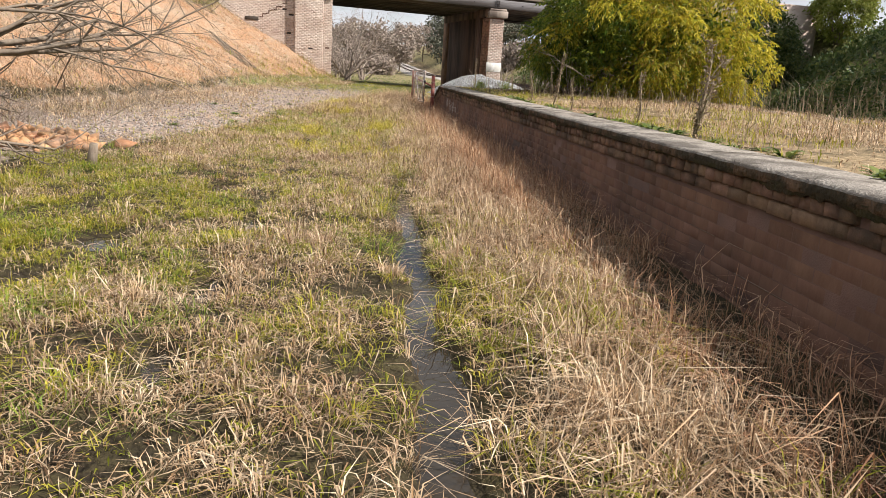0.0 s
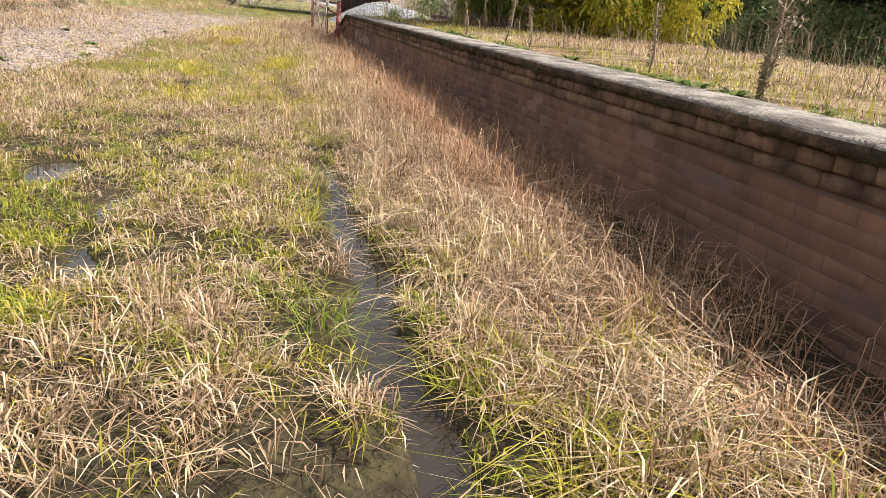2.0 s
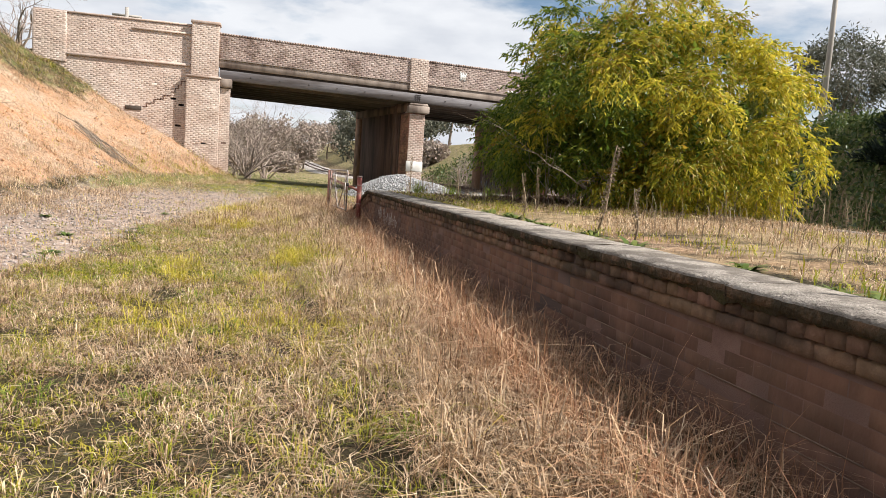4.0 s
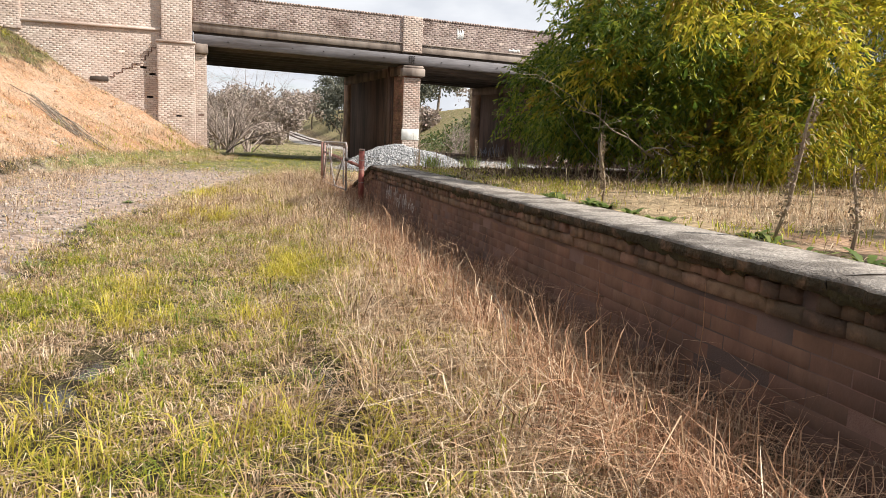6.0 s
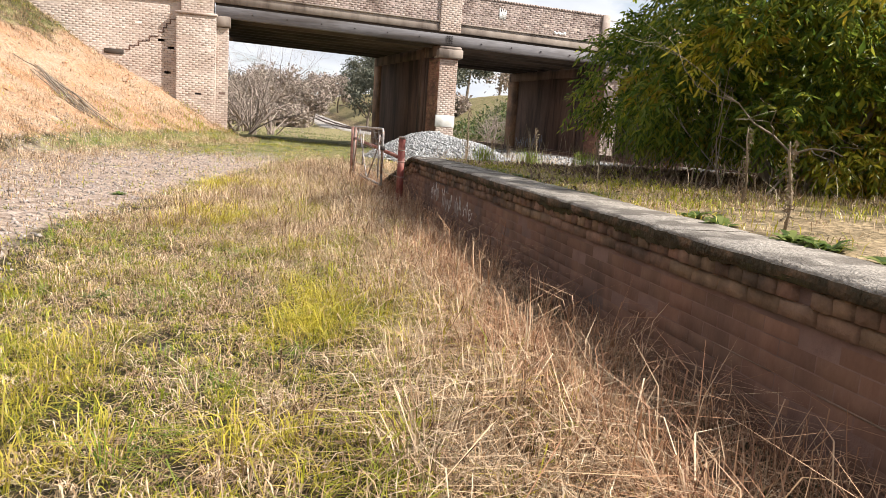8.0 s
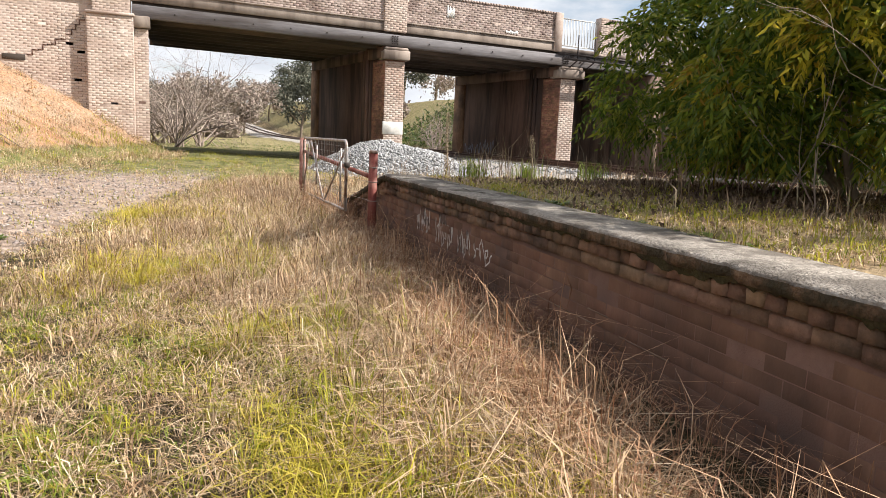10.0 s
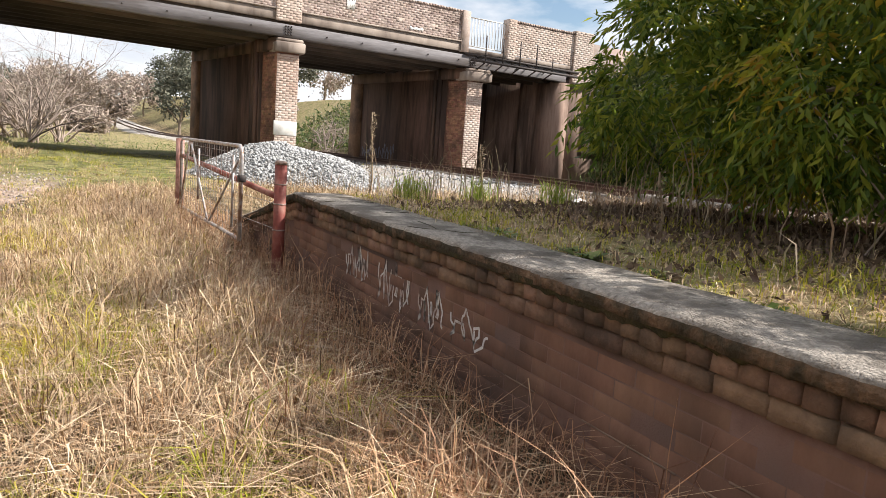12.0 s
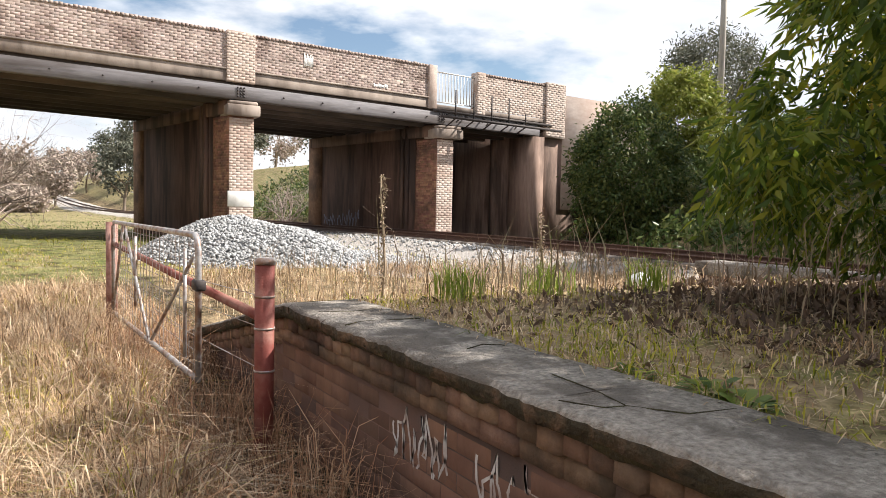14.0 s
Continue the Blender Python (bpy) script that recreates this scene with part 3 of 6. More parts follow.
s = Shape()
s.hexa([(3.43, Y0, -0.3), (3.8, Y0, -0.3), (3.8, END, -0.3), (3.43, END, -0.3), (3.43, Y0, 0.86), (3.8, Y0, 0.86), (3.8, END, 0.86), (3.43, END, 0.86)])
s.hexa([(3.43, END, -0.3), (3.8, END, -0.3), (3.8, 28.2, -0.3), (3.43, 28.2, -0.3), (3.43, END, 0.86), (3.8, END, 0.86), (3.8, 28.2, 0.0), (3.43, 28.2, 0.0)])
part("wall_core", s.mesh("wall_core", M["mortar_dark"]), platform)

s = Shape()
brick_front(s, 0.0, 28.0, 0.0, 0.665, 0.0, top=lambda y: float(top_z(y)) - 0.27, length=0.24, height=0.083, depth=0.002, worn=0.5, skip=0.0, joint=0.004)
v = np.concatenate(s.v)
v = np.stack([3.4305 + v[:, 1], v[:, 0], v[:, 2]], -1)
wall_bricks = part("wall_bricks", mesh_from("wall_bricks", v, None, np.concatenate(s.q)[:, ::-1], M["brick_wall"]), platform, "dark red-brown bricks in running bond, stained and worn")
tagged(wall_bricks, kind="stuff")

s = Shape()
for row, (ya, yb) in enumerate(((3.0, 13.0), (4.0, 16.0), (6.0, 19.0), (16.5, 22.5))):
    z = 0.083 * (3 + row % 3) - 0.004 + (0.083 if row > 2 else 0)
    y = ya
    while y < yb:
        ln = rng.uniform(0.25, 1.1)
        if rng.random() < 0.45:
            s.box(3.4245, 3.428, y, y + ln * 0.6, z + rng.normal(0, 0.0015), z + 0.007)
        y += ln + (rng.uniform(0.05, 0.5) if rng.random() < 0.4 else 0.0)
tagged(part("pointing", s.mesh("pointing", M["pointing"]), platform, "thin pale pointing between the lower courses"), kind="stuff")
yy = np.arange(2.5, 26.5, 0.022)
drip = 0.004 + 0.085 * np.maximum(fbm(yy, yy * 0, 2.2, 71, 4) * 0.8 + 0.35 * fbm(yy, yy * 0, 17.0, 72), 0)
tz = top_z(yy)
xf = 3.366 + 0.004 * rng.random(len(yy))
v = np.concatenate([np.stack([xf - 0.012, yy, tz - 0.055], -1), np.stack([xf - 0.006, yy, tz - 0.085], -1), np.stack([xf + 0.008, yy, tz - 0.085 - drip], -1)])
n = len(yy)
i = np.arange(n - 1)
q = np.concatenate([np.stack([i, i + 1, i + 1 + n, i + n], -1), np.stack([i + n, i + 1 + n, i + 1 + 2 * n, i + 2 * n], -1)])
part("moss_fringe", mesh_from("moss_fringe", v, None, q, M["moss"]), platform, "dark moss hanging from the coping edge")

fill = sheet(steps((3.70, 9.6, 0.12)), steps((Y0, 2, 0.5), (2, 28.0, 0.12)),
             lambda x, y: top_z(y) - 0.035 + 0.03 * fbm(x, y, 1.2, 11) + 0.05 * smooth(4.2, 6.5, x) * smooth(END, END - 2, y), "platform_top", M["ground"], False)
co = np.zeros(len(fill.vertices) * 3, np.float32)
fill.vertices.foreach_get("co", co)
co = co.reshape(-1, 3)
spot = fbm(co[:, 0], co[:, 1], 0.55, 12)
for key, val in (("clay", 0.30 + 0.32 * spot - 0.5 * smooth(17, 20, co[:, 1])), ("gravel", np.full(len(co), 0.28)),
                 ("turf", 0.30 + 0.5 * smooth(16, 21, co[:, 1]) * smooth(7, 4.5, co[:, 0]) - 0.4 * spot * 0.5), ("dry", 0.55 - 0.35 * spot), ("pale", np.zeros(len(co)))):
    fill.attributes.new(key, "FLOAT", "POINT").data.foreach_set("value", np.asarray(val, np.float32))
part("platform_top", fill, platform, "dry grass and bare orange earth on the platform")
s = Shape()
s.box(9.35, 9.85, Y0, 26, 0.80, 0.97, bevel=0.015)
part("far_coping", s.mesh("far_coping", M["concrete"]), platform, "pale concrete coping along the far edge")
s = Shape()
s.box(9.45, 9.8, Y0, 26, -0.2, 0.80)
part("far_wall", s.mesh("far_wall", M["brick_red"]), platform)


def coping_slab(y0, y1, seed):
    """One length of coping: a broken, crumbled front edge, a level top and a ragged back."""
    r = np.random.default_rng(seed)
    n = max(4, int((y1 - y0) / 0.045))
    yy = np.linspace(y0 + 0.001, y1 - 0.001, n)
    front = EDGE - 0.03 + 0.026 * fbm(yy, yy * 0, 3.5, 3) + 0.016 * fbm(yy, yy * 0, 14.0, 5)
    back = 3.87 + 0.035 * fbm(yy, yy * 0, 2.0, seed + 9)
    zt = top_z(yy) + 0.0015 * r.normal() + 0.006 * fbm(yy, yy * 0, 1.5, 8)
    zb = zt - 0.085 - 0.016 * fbm(yy, yy * 0, 5.0, 6)
    rows = [(front + 0.035 + 0.01 * r.normal(size=n), zb), (front, zb + 0.012), (front - 0.004 + 0.006 * r.normal(size=n), zt - 0.02), (front + 0.022, zt),
            (front + 0.2, zt + 0.004 * r.normal(size=n)), (back, zt), (back, zb)]
    v = np.stack([np.stack([np.broadcast_to(a, n), yy, np.broadcast_to(b, n)], -1) for a, b in rows])
    m = len(rows)
    i = np.arange(m * n).reshape(m, n)
    q = np.stack([i[:-1, :-1], i[1:, :-1], i[1:, 1:], i[:-1, 1:]], -1).reshape(-1, 4)
    ends = [tuple(i[k, 0] for k in (0, 1, 5, 6)), tuple(i[k, -1] for k in (6, 5, 1, 0)), tuple(i[k, 0] for k in (1, 2, 4, 5)), tuple(i[k, -1] for k in (5, 4, 2, 1))]
    me = mesh_from("coping_slab", v.reshape(-1, 3), None, np.concatenate([q, np.array(ends)]), M["concrete_edge"])
    me.materials.append(M["concrete"])
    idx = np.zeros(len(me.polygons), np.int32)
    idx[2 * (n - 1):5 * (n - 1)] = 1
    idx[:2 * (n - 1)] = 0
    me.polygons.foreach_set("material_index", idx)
    return me


y, k = Y0, 0
while y < 28.0:
    ln = 1.85 if y < 22.3 else 0.62
    y1 = min(y + ln, 28.0)
    if y < END < y1:
        y1 = END
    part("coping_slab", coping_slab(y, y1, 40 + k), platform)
    y, k = y1, k + 1

# header and stretcher courses under the coping, brick by brick
def piece_mesh(name, ly, lz, dx, seed):
    r = np.random.default_rng(seed)
    v = np.array([(0, 0, 0), (0, ly, 0), (0, ly, lz), (0, 0, lz), (-dx, 0.007, 0.006), (-dx, ly - 0.007, 0.006), (-dx, ly - 0.008, lz - 0.007), (-dx, 0.008, lz - 0.006)], float)
    v[4:] += r.normal(0, 0.0025, (4, 3))
    return mesh_from(name, v, None, [(7, 6, 5, 4), (0, 4, 5, 1), (1, 5, 6, 2), (2, 6, 7, 3), (3, 7, 4, 0)], M["brick_head"])


heads = [piece_mesh("header_brick", 0.110, 0.084, 0.034 + 0.004 * k, k) for k in range(6)]
longs = [piece_mesh("stretcher_brick", 0.231, 0.080, 0.026 + 0.002 * k, 20 + k) for k in range(5)]
BRICKS = []
y = 3.0
while y < 27.0:
    z = float(top_z(y)) - 0.175
    if rng.random() > 0.03:
        BRICKS.append((heads[rng.integers(6)], (3.432, y, z + rng.normal(0, 0.003))))
    y += 0.118
y = 3.05
while y < 27.0:
    BRICKS.append((longs[rng.integers(5)], (3.434, y, float(top_z(y)) - 0.258 + rng.normal(0, 0.002))))
    y += 0.237

# ---------------------------------------------------------------- bridge
bridge = thing("road_bridge", (8, 47, 0), "old red-brick road bridge over the railway on brick piers", "bridge", kind="structure")


def bpart(name, shape, mat, label=""):
    return part(name, shape.mesh(name, mat), bridge, label)


# wing wall with its ledges
s = Shape()
s.box(-9.0, -2.4, FACE, FACE + 0.5, -0.5, 7.42)
bpart("wing_wall", s, M["mortar"])
s = Shape()
brick_front(s, -8.95, -2.4, 0.25, 7.40, FACE, low=lambda x: 0.1 - 0.60 * (x + 0.1) - 0.3, depth=0.003, skip=0.004)
tagged(bpart("wing_wall_bricks", s, M["brick_pale"], "pale sun-bleached bricks"), kind="stuff")
s = Shape()
s.box(-7.7, -2.5, FACE - 0.09, FACE - 0.002, 5.60, 5.70, bevel=0.012)
s.box(-5.0, -2.5, FACE - 0.07, FACE - 0.002, 7.02, 7.10, bevel=0.012)
s.box(-9.06, -7.7, FACE - 0.07, FACE - 0.014, 5.3, 7.46, bevel=0.01)
s.box(-9.06, -2.4, FACE - 0.05, FACE + 0.55, 7.42, 7.50, bevel=0.015)
bpart("wall_ledge", s, M["brick_pale"])
s = Shape()
brick_front(s, -9.04, -7.72, 5.32, 7.44, FACE - 0.07, depth=0.003)
tagged(bpart("end_bricks", s, M["brick_pale"]), kind="stuff")
# hole and crack in the wing wall
s = Shape()
# no recess here: a thin dark block gives the hole its shade
s.box(-5.25, -4.55, FACE - 0.035, FACE - 0.016, 3.42, 3.60, bevel=0.005)
bpart("hole", s, M["soffit"], "broken gap at the foot of the wall, its inner shade painted dark")
s = Shape()
cx, cz = -4.5, 3.6
while cx < -2.75:
    nx_, nz_ = cx + 0.10 + 0.08 * rng.random(), cz + (0.17 if rng.random() < 0.62 else 0.02)
    s.box(cx, nx_, FACE - 0.017, FACE - 0.0135, cz, cz + 0.035)
    if rng.random() < 0.7:
        s.box(nx_ - 0.02, nx_ + 0.02, FACE - 0.017, FACE - 0.0135, min(cz, nz_), max(cz, nz_) + 0.035)
    cx, cz = nx_, nz_
bpart("crack", s, M["mortar_dark"], "stepped crack through the brick joints")

# pilaster at the abutment
s = Shape()
s.box(-2.45, -1.25, FACE - 0.20, FACE + 0.4, 5.2, 7.55, bevel=0.01)
s.box(-2.62, -1.15, FACE - 0.26, FACE + 0.4, -0.4, 5.12, bevel=0.01)
s.box(-2.66, -1.11, FACE - 0.32, FACE + 0.4, 5.12, 5.22, bevel=0.02)
s.box(-2.50, -1.20, FACE - 0.25, FACE + 0.45, 7.55, 7.68, bevel=0.02)
bpart("pilaster", s, M["mortar"])
s = Shape()
brick_front(s, -2.45, -1.25, 5.24, 7.54, FACE - 0.20, depth=0.003)
brick_front(s, -2.62, -1.15, 0.2, 5.1, FACE - 0.26, depth=0.003)
tagged(bpart("pilaster_bricks", s, M["brick_pale"], "pale sun-bleached bricks"), kind="stuff")
s = Shape()
s.box(-1.15, -0.62, FACE - 0.16, FACE + 0.3, 4.78, 5.18, bevel=0.03)
bpart("bearing_cap", s, M["render"], "small stained stone cap")
# abutment body in the shade-darkened brick, its front in the pale one
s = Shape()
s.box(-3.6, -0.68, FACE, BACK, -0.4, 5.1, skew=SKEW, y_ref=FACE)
bpart("abutment", s, M["pier_dark"], "stained brick abutment, shade put into its dark colour")
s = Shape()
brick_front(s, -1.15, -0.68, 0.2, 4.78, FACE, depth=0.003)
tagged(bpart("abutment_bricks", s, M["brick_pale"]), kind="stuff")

# girder, soffit, band
s = Shape()
s.box(-1.2, 20.3, FACE - 0.06, FACE + 0.22, 4.90, 5.34, fall, bevel=0.012)
bpart("girder", s, M["beam"], "long weathered grey edge beam")
bolt_mesh = Shape().tube([(0, -0.035, 0), (0, 0.0, 0)], 0.03, 6).mesh("bolt", M["iron"])
spots = [(x, 5.12 + fall(x)) for x in np.arange(0.2, 20, 1.35)] + [(cx + 0.1 * i, 5.0 + 0.09 * j + fall(cx)) for cx in (8.15, 15.6) for i in range(3) for j in range(4)]
for bx, bz in spots:
    ob = part("bolt", bolt_mesh, None)
    ob.parent = bridge
    ob.location = Vector((bx, FACE - 0.06, bz)) - bridge.location
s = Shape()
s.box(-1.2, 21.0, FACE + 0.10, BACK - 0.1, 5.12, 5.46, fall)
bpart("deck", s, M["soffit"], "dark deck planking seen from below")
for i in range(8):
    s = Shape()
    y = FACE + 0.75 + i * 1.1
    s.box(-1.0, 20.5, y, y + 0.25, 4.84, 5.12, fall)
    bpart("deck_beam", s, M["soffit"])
s = Shape()
s.box(-1.24, 15.45, FACE - 0.02, FACE + 0.42, 5.46, 5.80, fall, bevel=0.01)
s.box(-1.24, 15.45, FACE - 0.07, FACE + 0.42, 5.80, 5.86, fall, bevel=0.015)
s.box(15.45, 21.0, FACE - 0.02, FACE + 0.42, 5.46, 5.62, fall, bevel=0.01)
bpart("string_course", s, M["render"], "rendered band with a pale stained ledge")

# parapet
s = Shape()
for a, b in ((-1.25, 15.1), (17.3, 20.6)):
    s.box(a, b, FACE, FACE + 0.36, 5.7, 6.94, fall)
bpart("parapet", s, M["mortar"])
s = Shape()
brick_front(s, -1.2, 15.1, 5.87, 6.95, FACE, depth=0.005, worn=0.9, skip=0.015, fall=fall)
tagged(bpart("parapet_bricks", s, M["brick_worn"], "spalled and lichen-spotted parapet bricks"), kind="stuff")
s = Shape()
brick_front(s, 17.3, 20.6, 5.63, 6.95, FACE, depth=0.005, worn=0.6, fall=fall)
tagged(bpart("end_parapet_bricks", s, M["brick_pale"]), kind="stuff")
s = Shape()
for a, b in ((-1.25, 7.75), (8.75, 15.1), (17.3, 20.6)):
    x = a
    while x < b - 0.05:
        w = min(0.112, b - x - 0.01)
        s.box(x, x + w, FACE - 0.025 + rng.normal(0, 0.004), FACE + 0.38, 6.94 + fall(x), 7.02 + fall(x) + rng.normal(0, 0.006))
        x += 0.122
tagged(bpart("parapet_coping", s, M["brick_worn"], "brick-on-edge coping, weathered"), kind="stuff")
s = Shape()
for a, b, z0, z1 in ((7.80, 8.70, 5.44, 7.04), (15.12, 15.46, 5.44, 7.02), (17.24, 17.62, 5.44, 7.04), (20.6, 21.6, 4.9, 7.1)):
    s.box(a, b, FACE - 0.07, FACE + 0.4, z0, z1, fall, bevel=0.012)
bpart("parapet_pilaster", s, M["mortar"])
s = Shape()
for a, b, z0, z1 in ((7.80, 8.70, 5.46, 7.03), (17.24, 17.62, 5.46, 7.03), (20.6, 21.6, 4.95, 7.08)):
    brick_front(s, a, b, z0, z1, FACE - 0.07, depth=0.005, worn=0.4, fall=fall)
tagged(bpart("pilaster_face_bricks", s, M["brick_pale"]), kind="stuff")
s = Shape()
s.box(21.6, 27, FACE, FACE + 0.4, 2.0, 6.7, fall)
bpart("far_wing_wall", s, M["brick_pale"])
s = Shape()
s.box(-1.2, 21.6, BACK - 0.4, BACK, 5.4, 6.9, fall)
s.box(-1.2, 21.6, BACK - 0.2, BACK + 0.06, 4.9, 5.4, fall)
bpart("back_parapet", s, M["brick_red"])

# white stains on the parapet
s = Shape()
for x0, w, z0, h in ((10.35, 0.32, 6.2, 0.55), (12.9, 0.55, 5.9, 0.18)):
    for i in range(9):
        a = x0 + w * i / 9
        s.box(a, a + w / 9.5, FACE - 0.019, FACE - 0.0165, z0 + fall(x0) + 0.08 * rng.random(), z0 + h * (0.6 + 0.4 * rng.random()) + fall(x0))
bpart("lime_stain", s, M["white"], "white lime run on the bricks")


def pier(x0, x1, name, cap0, cap1, white):
    p = part(name, Shape().box(x0 + 0.06, x1 - 0.06, FACE + 1.3, BACK - 1.0, -0.4, 4.95, lambda x: fall(x0), SKEW, FACE).mesh(name, M["pier_dark"]), bridge, "stained dark brick pier, shade put into its colour")
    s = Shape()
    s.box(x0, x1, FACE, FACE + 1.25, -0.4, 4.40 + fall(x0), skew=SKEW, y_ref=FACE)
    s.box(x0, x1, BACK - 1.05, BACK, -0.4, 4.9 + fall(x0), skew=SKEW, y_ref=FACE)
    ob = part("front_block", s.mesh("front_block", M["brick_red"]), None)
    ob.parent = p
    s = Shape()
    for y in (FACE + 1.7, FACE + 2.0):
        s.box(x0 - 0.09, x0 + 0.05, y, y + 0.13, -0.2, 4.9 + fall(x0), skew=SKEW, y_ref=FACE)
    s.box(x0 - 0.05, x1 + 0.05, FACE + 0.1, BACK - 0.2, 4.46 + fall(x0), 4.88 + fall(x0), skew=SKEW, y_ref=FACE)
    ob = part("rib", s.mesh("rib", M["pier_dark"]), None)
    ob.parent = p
    # front face paler than the sides: sunlight put into the brick colour
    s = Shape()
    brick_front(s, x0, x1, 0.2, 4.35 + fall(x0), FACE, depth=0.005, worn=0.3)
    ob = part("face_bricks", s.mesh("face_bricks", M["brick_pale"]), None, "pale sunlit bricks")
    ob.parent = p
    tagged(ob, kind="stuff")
    # side courses of the front block
    s = Shape()
    brick_front(s, FACE + 0.02, FACE + 1.22, 0.2, 4.35 + fall(x0), 0.0, depth=0.005, worn=0.6)
    v = np.concatenate(s.v)
    v = np.stack([x0 + v[:, 1] + SKEW * (v[:, 0] - FACE), v[:, 0], v[:, 2]], -1)
    ob = part("side_bricks", mesh_from("side_bricks", v, None, np.concatenate(s.q)[:, ::-1], M["brick_red"]), None)
    ob.parent = p
    tagged(ob, kind="stuff")
    s = Shape()
    f = fall(x0)
    s.box(cap0, cap1, FACE - 0.16, FACE + 0.8, 4.38 + f, 4.74 + f, bevel=0.035)
    s.box(cap0 + 0.06, cap1 - 0.06, FACE - 0.10, FACE + 0.7, 4.73 + f, 4.86 + f, bevel=0.04)
    ob = part("cap_stone", s.mesh("cap_stone", M["render"]), None, "stained stone cap")
    ob.parent = p
    if white:
        s = Shape()
        s.box(x0 - 0.03, x1 + 0.012, FACE - 0.022, FACE + 0.1, 1.50, 2.0, bevel=0.003)
        ob = part("white_band", s.mesh("white_band", M["white"]), None, "white painted band")
        ob.parent = p
    for o in p.children:
        o.location = (0, 0, 0)
    return p


pier(7.90, 8.68, "pier", 7.80, 8.86, True)
pier(15.55, 16.25, "pier", 15.42, 16.60, False)
s = Shape()
s.box(20.2, 22.5, FACE + 0.1, BACK, -0.4, 4.72, skew=SKEW, y_ref=FACE)
s.box(20.0, 20.5, FACE - 0.1, FACE + 1.3, -0.4, 4.55, skew=SKEW, y_ref=FACE)
for i, y in enumerate((FACE + 2.2, FACE + 5.0)):
    s.box(20.08, 20.3, y, y + 0.3, -0.3, 4.6, skew=SKEW, y_ref=FACE)
bpart("far_abutment", s, M["abutment_brick"], "brown brick abutment with dark runs, bounced light in its colour")

# iron walkway brackets and white rails at the gap in the parapet
s = Shape()
s.box(15.3, 20.9, FACE - 0.75, FACE - 0.62, 5.06, 5.14, fall)
s.box(15.3, 20.9, FACE - 0.12, FACE - 0.06, 5.34, 5.42, fall)
bpart("walkway_beam", s, M["iron"], "rusty iron walkway bearer")
for x in (15.9, 16.7, 17.5, 18.3, 19.1):
    s = Shape()
    z = fall(x)
    s.tube([(x, FACE - 0.05, 5.3 + z), (x, FACE - 0.72, 5.1 + z)], 0.03, 5)
    s.tube([(x, FACE - 0.05, 4.85 + z), (x, FACE - 0.70, 5.08 + z)], 0.03, 5)
    s.tube([(x, FACE - 0.68, 5.05 + z), (x, FACE - 0.68, (6.1 if x < 19 else 5.6) + z)], 0.03, 5)
    bpart("bracket", s, M["iron"])
bridge_rail = thing("guard_rail", (16.4, FACE, 5.6), "white steel railing in the gap of the parapet", "railing")
for z in (5.72, 6.82):
    part("rail_bar", Shape().box(15.46, 17.24, FACE + 0.14, FACE + 0.18, z, z + 0.04, fall).mesh("rail_bar", M["white"]), bridge_rail)
bar = Shape().box(-0.012, 0.012, -0.012, 0.012, 0, 1.1).mesh("baluster", M["white"])
for x in np.arange(15.55, 17.2, 0.135):
    ob = part("baluster", bar, None)
    ob.parent = bridge_rail
    ob.location = Vector((x, FACE + 0.16, 5.74 + fall(x))) - bridge_rail.location

# ---------------------------------------------------------------- track
track = thing("railway_track", (13.5, 45, 0.3), "rusty railway track on pale ballast", "railway track", kind="structure")
yy = np.concatenate([np.arange(0, 100, 4.0), np.arange(100, 240, 10.0)])
zz = height(track_x(yy), yy) * 0 + 0.62 + 0.12 * smooth(22, 40, yy) - 0.12 + 4.5 * smooth(95, 260, yy)
for side in (-0.75, 0.75):
    s = Shape()
    prof = [(-0.07, 0), (0.07, 0), (0.07, 0.012), (0.012, 0.03), (0.012, 0.11), (0.035, 0.12), (0.035, 0.15), (-0.035, 0.15), (-0.035, 0.12), (-0.012, 0.11), (-0.012, 0.03), (-0.07, 0.012)]
    n = len(prof)
    v = [(float(track_x(y)) + side + px, y, z + pz) for y, z in zip(yy, zz) for px, pz in prof]
    q = [(i * n + k, i * n + (k + 1) % n, (i + 1) * n + (k + 1) % n, (i + 1) * n + k) for i in range(len(yy) - 1) for k in range(n)]
    s.add(v, q=q)
    part("rail", s.mesh("rail", M["rail"]), track, "rust-brown steel rail")
sl = Shape().box(-1.25, 1.25, -0.12, 0.12, -0.14, 0.0, bevel=0.012).mesh("sleeper", M["sleeper"])
for y in np.arange(0, 72, 0.68):
    ob = part("sleeper", sl, None)
    ob.parent = track
    ob.location = Vector((float(track_x(y)), y, float(np.interp(y, yy, zz)))) - track.location
    ob.rotation_euler = (0, 0, 0.066)


